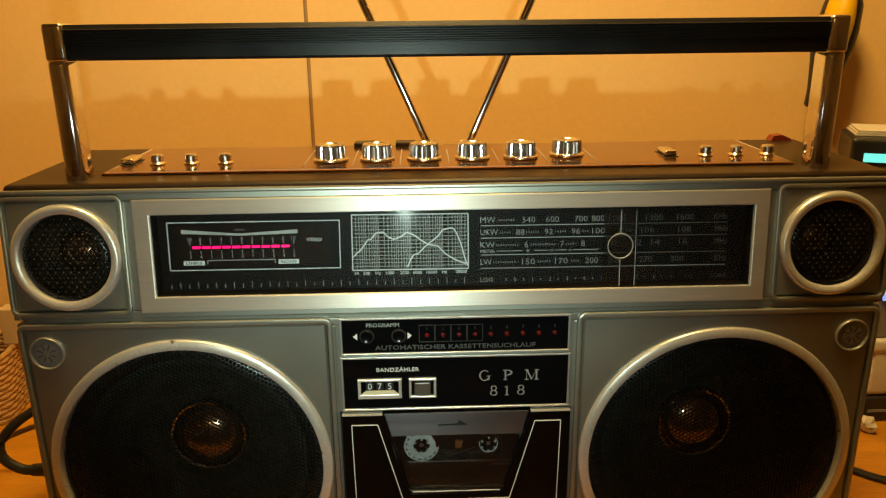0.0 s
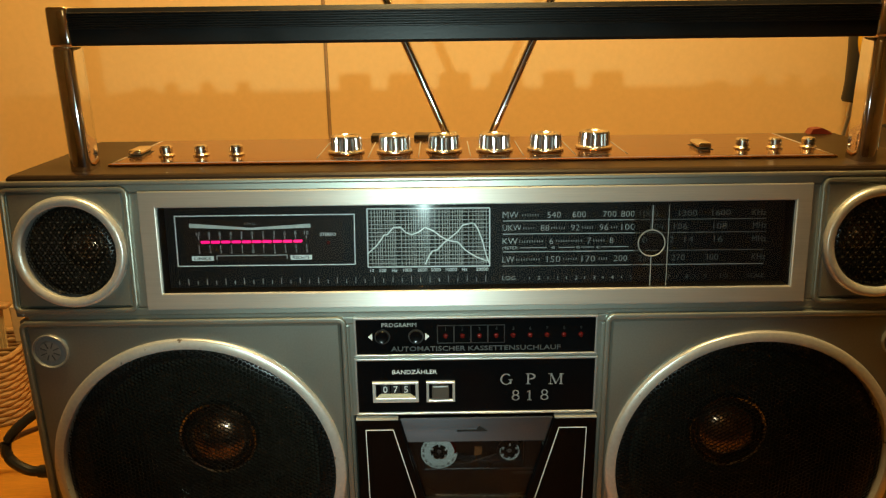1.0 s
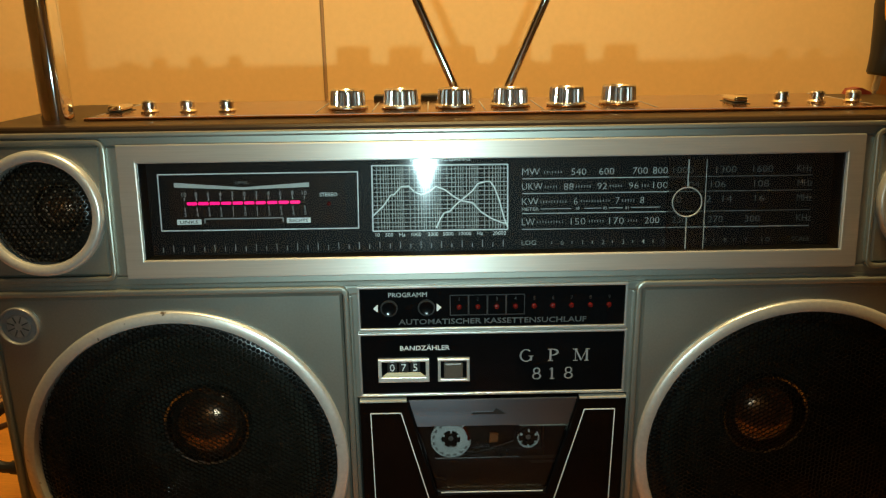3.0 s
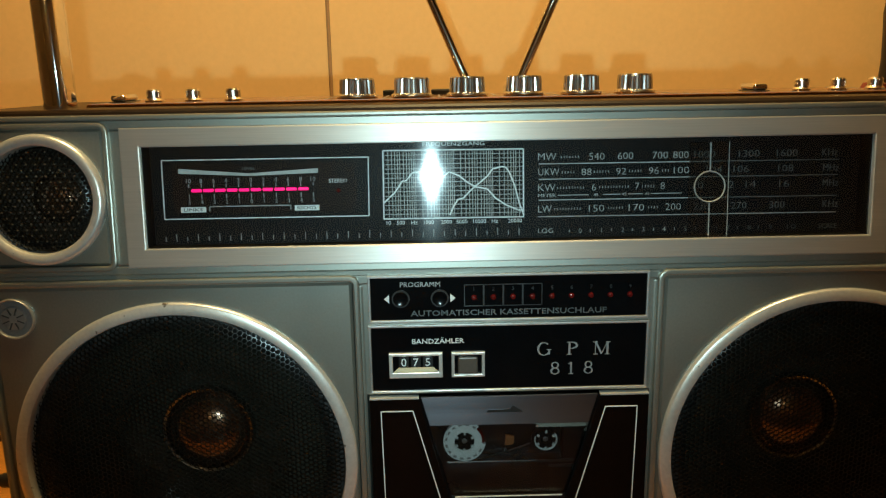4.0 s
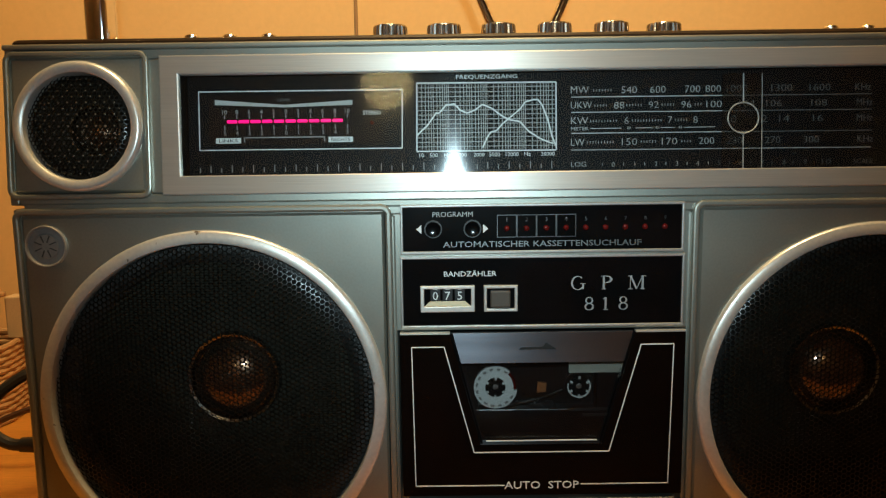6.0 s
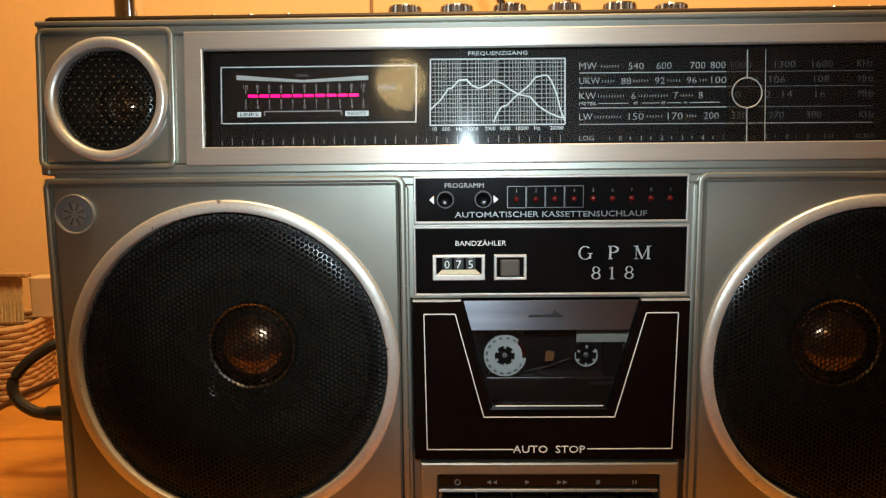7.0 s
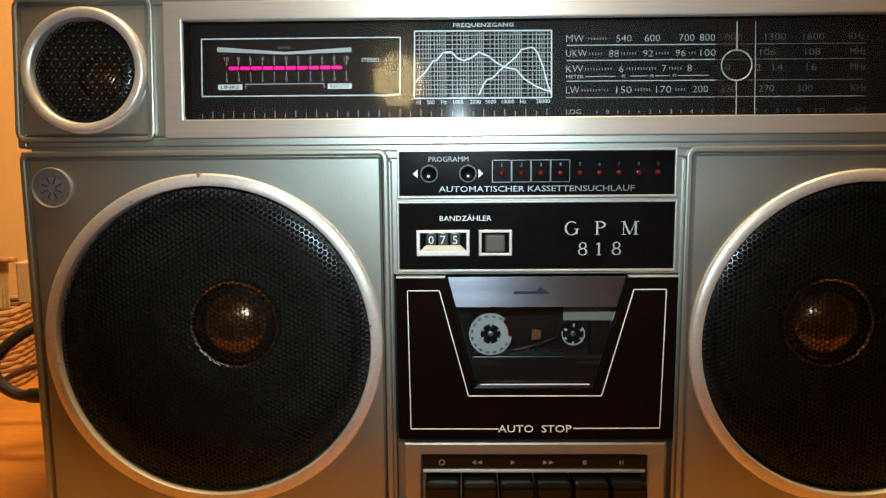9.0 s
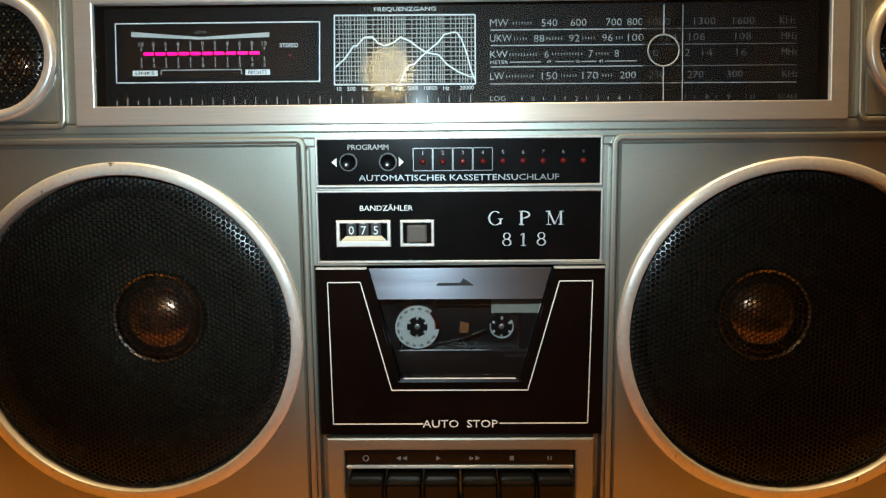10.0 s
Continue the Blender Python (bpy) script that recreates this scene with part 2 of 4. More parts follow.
def tube(points, radius, seg=10, bm=None, smooth_steps=6):
    """A round cord through points, rounded between them."""
    pts = [Vector(p) for p in points]
    if smooth_steps > 1 and len(pts) > 2:
        fine = []
        for i in range(len(pts) - 1):
            p0, p1, p2, p3 = pts[max(i - 1, 0)], pts[i], pts[i + 1], pts[min(i + 2, len(pts) - 1)]
            for k in range(smooth_steps):
                t = k / smooth_steps
                fine.append(0.5 * (2 * p1 + (p2 - p0) * t + (2 * p0 - 5 * p1 + 4 * p2 - p3) * t * t + (3 * p1 - p0 - 3 * p2 + p3) * t**3))
        pts = fine + [pts[-1]]
    own = bmesh.new() if bm is None else bm
    rings = []
    for i, p in enumerate(pts):
        way = (pts[min(i + 1, len(pts) - 1)] - pts[max(i - 1, 0)]).normalized()
        side = way.cross(Vector((0, 0.3, 1)) if abs(way.z) < 0.9 else Vector((0, 1, 0))).normalized()
        up = side.cross(way)
        r = radius(i / (len(pts) - 1)) if callable(radius) else radius
        rings.append([own.verts.new(p + r * (math.cos(2 * math.pi * k / seg) * side + math.sin(2 * math.pi * k / seg) * up)) for k in range(seg)])
    for a, b in zip(rings, rings[1:]):
        for k in range(seg):
            own.faces.new((a[k], a[(k + 1) % seg], b[(k + 1) % seg], b[k]))
    own.faces.new(rings[0][::-1])
    own.faces.new(rings[-1])
    return own


def lettering(text, x, z, y, height, width=0.0, align="CENTER", bold=0.0, bm=None):
    """Raised print: the text's letters as a mesh, facing -y."""
    curve = bpy.data.curves.new("lettering", "FONT")
    curve.body, curve.size, curve.align_x, curve.align_y = text, 1.0, "LEFT", "CENTER"
    curve.extrude, curve.offset, curve.resolution_u = 0.01, bold, 2
    ob = bpy.data.objects.new("lettering", curve)
    scene.collection.objects.link(ob)
    bpy.context.view_layer.update()
    mesh = bpy.data.meshes.new_from_object(ob.evaluated_get(bpy.context.evaluated_depsgraph_get()))
    own = bmesh.new()
    own.from_mesh(mesh)
    bpy.data.objects.remove(ob)
    bpy.data.curves.remove(curve)
    bpy.data.meshes.remove(mesh)
    xs = [v.co.x for v in own.verts]
    ys = [v.co.y for v in own.verts]
    wide, mid = max(xs) - min(xs), (max(ys) + min(ys)) / 2
    sy = height / (max(ys) - min(ys))
    sx = width / wide if width else sy
    shift = {"CENTER": -(max(xs) + min(xs)) / 2, "LEFT": -min(xs), "RIGHT": -max(xs)}[align]
    for v in own.verts:
        v.co = Vector((x + (v.co.x + shift) * sx, y - v.co.z * 0.15, z + (v.co.y - mid) * sy))
    return own if bm is None else join(bm, own)


def strip(p, q, width, y, bm, thick=0.003):
    """A thin printed line from p to q, given in x and z."""
    p, q = Vector((p[0], 0, p[1])), Vector((q[0], 0, q[1]))
    side = (q - p).normalized().cross(Vector((0, 1, 0))) * width / 2
    front = [bm.verts.new(v + Vector((0, y - thick, 0))) for v in (p + side, q + side, q - side, p - side)]
    back = [bm.verts.new(v + Vector((0, y, 0))) for v in (p + side, q + side, q - side, p - side)]
    bm.faces.new(front)
    for k in range(4):
        bm.faces.new((front[k], back[k], back[(k + 1) % 4], front[(k + 1) % 4]))
    return bm


def outline(pts, width, y, bm, closed=True):
    for p, q in zip(pts, pts[1:] + (pts[:1] if closed else [])):
        strip(p, q, width, y, bm)
    return bm


def frame_ring(x0, x1, z0, z1, ix0, ix1, iz0, iz1, y0, y1, bevel=0.006):
    """A rectangular frame with a rectangular opening."""
    bm = bmesh.new()
    outer, inner = [(x0, z0), (x1, z0), (x1, z1), (x0, z1)], [(ix0, iz0), (ix1, iz0), (ix1, iz1), (ix0, iz1)]
    of, inf = [bm.verts.new((x, y0, z)) for x, z in outer], [bm.verts.new((x, y0, z)) for x, z in inner]
    ob, inb = [bm.verts.new((x, y1, z)) for x, z in outer], [bm.verts.new((x, y1, z)) for x, z in inner]
    for k in range(4):
        j = (k + 1) % 4
        bm.faces.new((of[k], of[j], inf[j], inf[k]))
        bm.faces.new((of[k], ob[k], ob[j], of[j]))
        bm.faces.new((inf[k], inf[j], inb[j], inb[k]))
        bm.faces.new((ob[k], inb[k], inb[j], ob[j]))
    bmesh.ops.recalc_face_normals(bm, faces=bm.faces)
    if bevel:
        bmesh.ops.bevel(bm, geom=[e for e in bm.edges if all(abs(v.co.y - y0) < 1e-6 for v in e.verts) and len(e.link_faces) == 2 and e.calc_face_angle(0) > 0.5], offset=bevel, segments=2, profile=0.5, affect="EDGES")
    return bm


def rounded_frame(x0, x1, z0, z1, radius, width, y0, y1, soft=0.006, steps=6):
    """A narrow raised frame with rounded corners and rounded edges."""
    def loop(inset):
        r, pts = max(radius - inset, 0.002), []
        for cx, cz, start in ((x1 - inset - r, z1 - inset - r, 0), (x0 + inset + r, z1 - inset - r, 90), (x0 + inset + r, z0 + inset + r, 180), (x1 - inset - r, z0 + inset + r, 270)):
            for k in range(steps + 1):
                a = radians(start + 90 * k / steps)
                pts.append((cx + r * math.cos(a), cz + r * math.sin(a)))
        return pts
    bm = bmesh.new()
    rings = [[bm.verts.new((x, y, z)) for x, z in loop(inset)] for inset, y in ((0, y1), (0, y0 + soft), (0.3 * soft, y0 + 0.3 * soft), (soft, y0), (width - soft, y0), (width - 0.3 * soft, y0 + 0.3 * soft), (width, y0 + soft), (width, y1))]
    for p, q in zip(rings, rings[1:] + rings[:1]):
        for k in range(len(p)):
            j = (k + 1) % len(p)
            bm.faces.new((p[k], p[j], q[j], q[k]))
    return bm


def ribbon(points, widths, y, bm, thick=0.004):
    """A flat stroke of changing width through points given in x and z."""
    front, back = [], []
    for i, (p, w) in enumerate(zip(points, widths)):
        a, b = Vector(points[max(i - 1, 0)]), Vector(points[min(i + 1, len(points) - 1)])
        way = (b - a).normalized()
        side = Vector((-way.y, way.x)) * w / 2
        ends = (Vector(p) + side, Vector(p) - side)
        front.append([bm.verts.new((e.x, y - thick, e.y)) for e in ends])
        back.append([bm.verts.new((e.x, y, e.y)) for e in ends])
    for i in range(len(points) - 1):
        bm.faces.new((front[i][0], front[i + 1][0], front[i + 1][1], front[i][1]))
        for k in (0, 1):
            bm.faces.new((front[i][k], front[i + 1][k], back[i + 1][k], back[i][k]))
    return bm


def punched(cx, cz, radius, pitch, hole, bow, y, thick=0.006, turn=0.0):
    """A bowed sheet with a honeycomb of six-sided holes."""
    verts, faces = [], []
    n = int(radius / pitch) + 2
    for i in range(-2 * n, 2 * n + 1):
        for j in range(-n * 2, n * 2 + 1):
            u, v = pitch * (i + 0.5 * (j % 2)), pitch * 0.866 * j
            if u * u + v * v > (radius - pitch * 0.4) ** 2:
                continue
            base = len(verts)
            for r, back in ((pitch * 0.5774, 0), (hole, 0), (hole, thick)):
                for k in range(6):
                    a = math.pi / 6 + math.pi / 3 * k
                    x, z = u + r * math.cos(a), v + r * math.sin(a)
                    x, z = x * math.cos(turn) - z * math.sin(turn), x * math.sin(turn) + z * math.cos(turn)
                    d = min(1.0, math.hypot(x, z) / radius)
                    verts.append((cx + x, y - bow * (1 - d**11) + back, cz + z))
            for k in range(6):
                m = (k + 1) % 6
                faces.append((base + k, base + m, base + 6 + m, base + 6 + k))
                faces.append((base + 6 + k, base + 6 + m, base + 12 + m, base + 12 + k))
    mesh = bpy.data.meshes.new("punched")
    mesh.from_pydata(verts, [], faces)
    bm = bmesh.new()
    bm.from_mesh(mesh)
    bpy.data.meshes.remove(mesh)
    return bm


def structure(name, bm, mat, label, category):
    return tagged(part(name, bm, mat), label, category, kind="structure")


# ---- the room ----
TABLE_Z = 0.12
structure("floor", box(-18, 18, -36, 3.3, -7.7, -7.5), floor_wood, "brown wooden floor of the room", "floor")
structure("ceiling", box(-18, 18, -36, 3.3, 17.0, 17.3), room_paint, "plain cream ceiling", "ceiling")
structure("wall_north", box(-18, 18, 3.3, 3.6, -7.5, 17), wall_paint, "apricot painted wall behind the radio", "wall")
structure("wall_south", box(-18, 18, -36.3, -36, -7.5, 17), room_paint, "plain cream wall", "wall")
structure("wall_west", box(-18.3, -18, -36, 3.3, -7.5, 17), room_paint, "plain cream wall", "wall")
structure("wall_east", box(18, 18.3, -36, 3.3, -7.5, 17), room_paint, "plain cream wall", "wall")
structure("trim", tube([(-1.215, 3.285, 0.15), (-1.21, 3.285, 6), (-1.205, 3.285, 12)], 0.016, 8), seam_paint, "thin vertical seam strip on the apricot wall", "trim")

# a globe lamp far behind the camera, seen mirrored in the dial
lamp = thing("globe_lamp", (-3.0, -30, -7.5), "round glowing globe lamp on a thin steel stand", "lamp")
part("globe", turned([(1.15 * math.sin(math.pi * k / 16), -1.15 * math.cos(math.pi * k / 16)) for k in range(17)], (-3.0, -30, 10.5), "z", 32), globe_glow, lamp, "glowing warm white globe", smooth=True)
part("pole", turned([(0.12, -7.3), (0.12, 9.4)], (-3.0, -30, 0), "z", 16), steel, lamp, smooth=True)
part("base_plate", turned([(0, -7.5), (1.3, -7.5), (1.3, -7.35), (0.2, -7.25), (0, -7.25)], (-3.0, -30, 0), "z", 32), steel, lamp, smooth=True)

# ---- the table ----
table = thing("table", (0, 0.5, -7.5), "orange pine table with a glossy planked top", "table")
for k in range(5):
    part("plank", box(-9 + 3.6 * k + 0.006, -5.4 + 3.6 * k - 0.006, -1.0, 3.2, TABLE_Z - 0.3, TABLE_Z, 0.012), table_wood, table)
for x in (-8.6, 8.6):
    for y in (-0.6, 2.9):
        part("leg", box(x - 0.3, x + 0.3, y - 0.3, y + 0.3, -7.5, TABLE_Z - 0.3, 0.03), table_wood, table)

# ---- the radio ----
radio = thing("boombox", (0, 0.6, TABLE_Z), "large silver portable radio cassette player with carrying handle, switched on", "boombox")

# shell: lower case upright, upper case leaning back a little
case, rims = box(-2.49, 2.49, 0.46, 1.23, 0.18, 2.085, 0.02), []
for x0, x1, z0, z1 in ((-2.49, -2.44, 0.18, 2.085), (2.44, 2.49, 0.18, 2.085), (-2.44, 2.44, 2.035, 2.084), (-2.44, 2.44, 0.18, 0.26), (-0.735, -0.69, 0.26, 2.035), (0.69, 0.735, 0.26, 2.035)):
    rims.append(box(x0, x1, 0.014, 0.48, z0, z1, 0.010))
body = part("lower_case", case, silver, radio, "silver painted plastic case")
for rim in rims:
    part("case_rim", rim, silver, body)
for x in (-1.9, 1.9):
    for y in (0.35, 1.1):
        part("foot", turned([(0, TABLE_Z), (0.12, TABLE_Z), (0.13, 0.2), (0, 0.2)], (x, y, 0), "z", 20), black_satin, radio, smooth=True)
case, rims = box(-2.50, 2.50, 0.20, 1.16, -0.035, 0.70, 0.018), []
for x0, x1, z0, z1 in ((-2.50, -2.455, -0.035, 0.70), (2.455, 2.50, -0.035, 0.70), (-2.455, 2.455, 0.64, 0.70), (-2.455, 2.455, -0.035, 0.012), (-1.84, -1.755, 0.012, 0.64), (1.755, 1.84, 0.012, 0.64)):
    rims.append(box(x0, x1, 0.012, 0.22, z0, z1, 0.008))
upper = part("upper_case", case, silver, radio, "silver painted plastic upper case", UPPER)
for rim in rims:
    part("case_rim", rim, silver, upper, m=UPPER)
part("joint", box(-2.44, 2.44, 0.022, 1.1, 2.056, 2.136, 0.006), silver, radio, "silver band between the upper and lower case")
part("top_lip", box(-2.47, 2.47, 0.075, 1.24, 2.80, 2.872, 0.03, 3), lip_black, radio, "black plastic top edge")
part("top_panel", box(-2.02, 2.02, 0.31, 1.14, 2.86, 2.886, 0.010), brown_top, radio, "dark brown glossy control panel")
part("upper_trim", box(-2.499, 2.499, -0.012, 0.05, 0.682, 0.708, 0.008), silver, upper, m=UPPER)


def panel_with_hole(x0, x1, z0, z1, cx, cz, r, y0, y1, bevel=0.012, seg=64):
    """A plate with rounded front edges and a round hole."""
    own = bmesh.new()
    corner = [math.atan2(z - cz, x - cx) for x, z in ((x1, z1), (x0, z1), (x0, z0), (x1, z0))]
    angles = sorted([2 * math.pi * k / seg - math.pi for k in range(seg)] + corner)
    out, inn = [], []
    for a in angles:
        c, s = math.cos(a), math.sin(a)
        d = min(((x1 - cx) / c if c > 1e-9 else (x0 - cx) / c if c < -1e-9 else 1e9), ((z1 - cz) / s if s > 1e-9 else (z0 - cz) / s if s < -1e-9 else 1e9))
        out.append((cx + d * c, cz + d * s))
        inn.append((cx + r * c, cz + r * s))
    b = bevel
    shrink = [(min(max(x, x0 + b), x1 - b), min(max(z, z0 + b), z1 - b)) for x, z in out]
    loops = [[own.verts.new((x, y, z)) for x, z in pts] for pts, y in ((out, y1), (out, y0 + b), (shrink, y0), (inn, y0), (inn, y1))]
    for p, q in zip(loops, loops[1:]):
        for k in range(len(p)):
            j = (k + 1) % len(p)
            own.faces.new((p[k], p[j], q[j], q[k]))
    return own


def woofer(side):
    cx, cz = 1.588 * side, 1.149
    rz = 1.138
    x0, x1 = (-2.486, -0.707) if side < 0 else (0.707, 2.486)
    panel = part("speaker_panel", panel_with_hole(x0 + 0.036, x1 - 0.036, 0.274, 2.052, cx, rz, 0.812, 0.0, 0.06), silver, radio, "silver panel round the woofer")
    part("panel_bead", rounded_frame(x0, x1, 0.24, 2.088, 0.05, 0.030, -0.012, 0.05, 0.009), silver, panel)
    part("woofer_ring", turned([(0.840, 0.02), (0.840, -0.008), (0.836, -0.017), (0.829, -0.022), (0.790, -0.027), (0.782, -0.025), (0.778, -0.016), (0.776, 0.06), (0.840, 0.06)], (cx, 0, rz), seg=96, closed=True), spun, panel, "worn turned aluminium ring", smooth=True)
    part("woofer_grille", punched(cx, rz, 0.780, 0.0250, 0.0123, 0.040, 0.022, turn=radians(30)), mesh_black, panel, "black punched metal mesh")
    part("woofer_surround", turned([(0.80, 0.07), (0.775, 0.052), (0.745, 0.045), (0.71, 0.055), (0.675, 0.085)], (cx, 0, rz), seg=72), foam, panel, "grainy dark foam surround", smooth=True)
    part("woofer_cone", turned([(0.70, 0.088), (0.62, 0.12), (0.21, 0.40)], (cx, 0, cz), seg=64), paper_cone, panel, "black paper cone", smooth=True)
    part("dust_cap", turned([(0.222 * math.cos(math.pi / 2 * k / 8), 0.385 - 0.135 * math.sin(math.pi / 2 * k / 8)) for k in range(9)], (cx, 0, cz), seg=40), dome_brown, panel, "glossy brown domed cap", smooth=True)
    part("cone_rim", turned([(0.220, 0.375), (0.226, 0.337), (0.240, 0.332), (0.254, 0.385)], (cx, 0, cz), seg=40), smoked_chrome, panel, smooth=True)
    mx = 2.335 * side
    part("microphone_ring", turned([(0.099, 0.004), (0.099, -0.014), (0.096, -0.019), (0.091, -0.018), (0.088, -0.010), (0.087, 0.004)], (mx, 0, 1.912), seg=40), rim_metal, panel, smooth=True)
    mic = turned([(0, -0.012), (0.056, -0.012), (0.060, -0.008), (0.062, -0.003), (0.088, -0.003)], (mx, 0, 1.912), seg=32)
    # darker grey than the panel: a recess's shade put into the face colour
    part("microphone_face", mic, grey_plastic, panel, smooth=True)
    slots = bmesh.new()
    for k in range(8):
        a = math.pi / 4 * k + math.pi / 8
        strip((mx + 0.020 * math.cos(a), 1.912 + 0.020 * math.sin(a)), (mx + 0.055 * math.cos(a), 1.912 + 0.055 * math.sin(a)), 0.0055, -0.012, slots)
    part("microphone_slots", slots, grey_dark, panel)


def tweeter(side):
    cx, cz = 2.156 * side, 0.328
    x0, x1 = (-2.499, -1.823) if side < 0 else (1.823, 2.499)
    panel = part("tweeter_panel", panel_with_hole(x0 + 0.030, x1 - 0.030, 0.020, 0.647, cx, cz, 0.28, 0.0, 0.05), silver, radio, "silver panel round the tweeter", UPPER)
    part("panel_bead", rounded_frame(x0, x1, -0.010, 0.677, 0.05, 0.026, -0.012, 0.04, 0.008), silver, panel, "", UPPER)
    part("tweeter_ring", turned([(0.303, 0.02), (0.303, -0.010), (0.300, -0.022), (0.292, -0.032), (0.282, -0.035), (0.262, -0.033), (0.251, -0.024), (0.247, -0.008), (0.245, 0.05), (0.303, 0.05)], (cx, 0, cz), seg=64, closed=True), spun, panel, "turned aluminium ring", UPPER, True)
    sheet = punched(cx, cz, 0.250, 0.0215, 0.0098, 0.030, 0.012)
    part("tweeter_grille", sheet, mesh_black, panel, "dark punched metal mesh", UPPER)
    # pale bumps added to stand for the light glinting on the mesh
    studs = bmesh.new()
    for i in range(-8, 9):
        for j in range(-14, 15):
            u, v = 0.043 * (i + 0.5 * (j % 2)), 0.0272 * j
            d = math.hypot(u, v) / 0.243
            if d < 0.92:
                turned([(0.0055, 0.002), (0.0045, -0.002), (0, -0.004)], (cx + u, 0.012 - 0.030 * (1 - d**9), cz + v), seg=6, bm=studs)
    part("mesh_glints", studs, glint_metal, panel, "pale bumps added in place of glints on the mesh", UPPER, True)
    part("tweeter_cone", turned([(0.24, 0.06), (0.20, 0.10), (0.10, 0.20)], (cx, 0, cz), seg=40), grey_cone, panel, "dark grey cone", UPPER, True)
    part("tweeter_cap", turned([(0.115 * math.cos(math.pi / 2 * k / 6), 0.20 - 0.07 * math.sin(math.pi / 2 * k / 6)) for k in range(7)], (cx, 0, cz), seg=32), dome_brown, panel, "glossy cap", UPPER, True)
    part("cap_rim", turned([(0.113, 0.19), (0.118, 0.165), (0.126, 0.165), (0.132, 0.20)], (cx, 0, cz), seg=40), smoked_chrome, panel, "", UPPER, True)


for side in (-1, 1):
    woofer(side)
    tweeter(side)

# ---- the dial ----
dial = part("dial_frame", frame_ring(-1.772, 1.776, 0.003, 0.648, -1.682, 1.692, 0.092, 0.560, -0.014, 0.03, 0.006), brushed, radio, "brushed aluminium frame round the dial", UPPER)
part("dial_plate", box(-1.75, 1.76, 0.105, 0.13, 0.03, 0.62), dial_black, dial, "black dial plate", UPPER)
pane = part("dial_glass", box(-1.70, 1.71, 0.000, 0.006, 0.08, 0.565), glass, dial, "clear dial glass", UPPER)
pane.visible_shadow = False
part("dial_edge", frame_ring(-1.70, 1.71, 0.075, 0.60, -1.680, 1.690, 0.094, 0.582, 0.008, 0.105, 0.0), dial_black, dial, "", UPPER)
YD = 0.105
DIAL = UPPER @ Matrix.Translation((0.0199, 0, 0.006)) @ Matrix.Diagonal((1.0529, 1, 1.0529, 1))
POINTER = UPPER @ Matrix.Translation((0.0139, 0, 0.002)) @ Matrix.Diagonal((1.037, 1, 1.037, 1))

# level meter
meter = part("level_meter", outline([(-1.564, 0.466), (-0.639, 0.465), (-0.643, 0.2005), (-1.566, 0.202)], 0.0048, YD, bmesh.new()), ink, dial, "white outlined level meter", DIAL)
part("meter_window", box(-1.52, -0.70, YD - 0.004, YD + 0.01, 0.222, 0.447), dial_brown, meter, "", DIAL)
wedge = prism([(-1.490, 0.428), (-1.175, 0.402), (-0.866, 0.420), (-0.866, 0.399), (-1.175, 0.391), (-1.490, 0.406)], YD - 0.008, YD)
part("meter_wedge", wedge, ink_scale, meter, "", DIAL)
part("level_lettering", lettering("LEVEL", -1.175, 0.424, YD - 0.006, 0.012, 0.06), ink_grey, meter, "", DIAL)
for k in range(10):
    x = -1.437 + 0.0533 * k
    part("level_segment", box(x, x + 0.046, YD - 0.012, YD - 0.002, 0.322, 0.336, 0.003, 1), level_glow, meter, "glowing magenta bar", DIAL)
marks = bmesh.new()
for k, (a, b) in enumerate(zip("10 8 6 4 2 0 2 4 6 8 10".split(), "5 4 3 2 1 0 1 2 3 4 5".split())):
    x = -1.448 + 0.0558 * k
    lettering(a, x, 0.372, YD - 0.005, 0.020, bm=marks)
    lettering(b, x, 0.277, YD - 0.005, 0.018, bm=marks)
    strip((x, 0.342), (x, 0.358), 0.004, YD - 0.004, marks)
    strip((x, 0.292), (x, 0.312), 0.004, YD - 0.004, marks)
part("meter_figures", marks, ink_dim, meter, "", DIAL)
for x0, x1, word in ((-1.489, -1.376, "LINKS"), (-0.977, -0.866, "RECHTS")):
    plate = part("channel_plate", box(x0, x1, YD - 0.008, YD, 0.231, 0.255), ink, meter, "white name plate", DIAL)
    part("channel_lettering", lettering(word, (x0 + x1) / 2, 0.243, YD - 0.010, 0.014, 0.085), dial_black, plate, "", DIAL)
part("meter_bracket", outline([(-1.36, 0.236), (-1.36, 0.256), (-0.995, 0.256), (-0.995, 0.236)], 0.005, YD - 0.004, bmesh.new(), False), ink_dim, meter, "", DIAL)
part("stereo_lettering", lettering("STEREO", -0.778, 0.362, YD - 0.006, 0.018, 0.082), ink, meter, "", DIAL)
part("stereo_lamp", turned([(0, -0.006), (0.008, -0.004), (0.010, 0)], (-0.778, YD - 0.004, 0.318), seg=16), red_lens, meter, "", DIAL)

# frequency graph
graph = part("frequency_graph", outline([(-0.572, 0.492), (0.059, 0.4885), (0.059, 0.182), (-0.576, 0.184)], 0.006, YD, bmesh.new()), ink, dial, "white printed frequency chart", DIAL)
lines = bmesh.new()
for k in range(1, 15):
    z = 0.1835 + 0.0205 * k
    strip((-0.573, z), (0.059, z), 0.0026, YD - 0.001, lines)
for decade in range(4):
    x0 = -0.572 + 0.6310 * (decade - 0.18) / 3.62
    for k in (1, 1.5, 2, 2.5, 3, 3.5, 4, 5, 6, 7, 8, 9):
        x = x0 + 0.6310 / 3.62 * math.log10(k)
        if -0.56 < x < 0.05:
            strip((x, 0.184), (x, 0.490), 0.0026, YD - 0.002, lines)
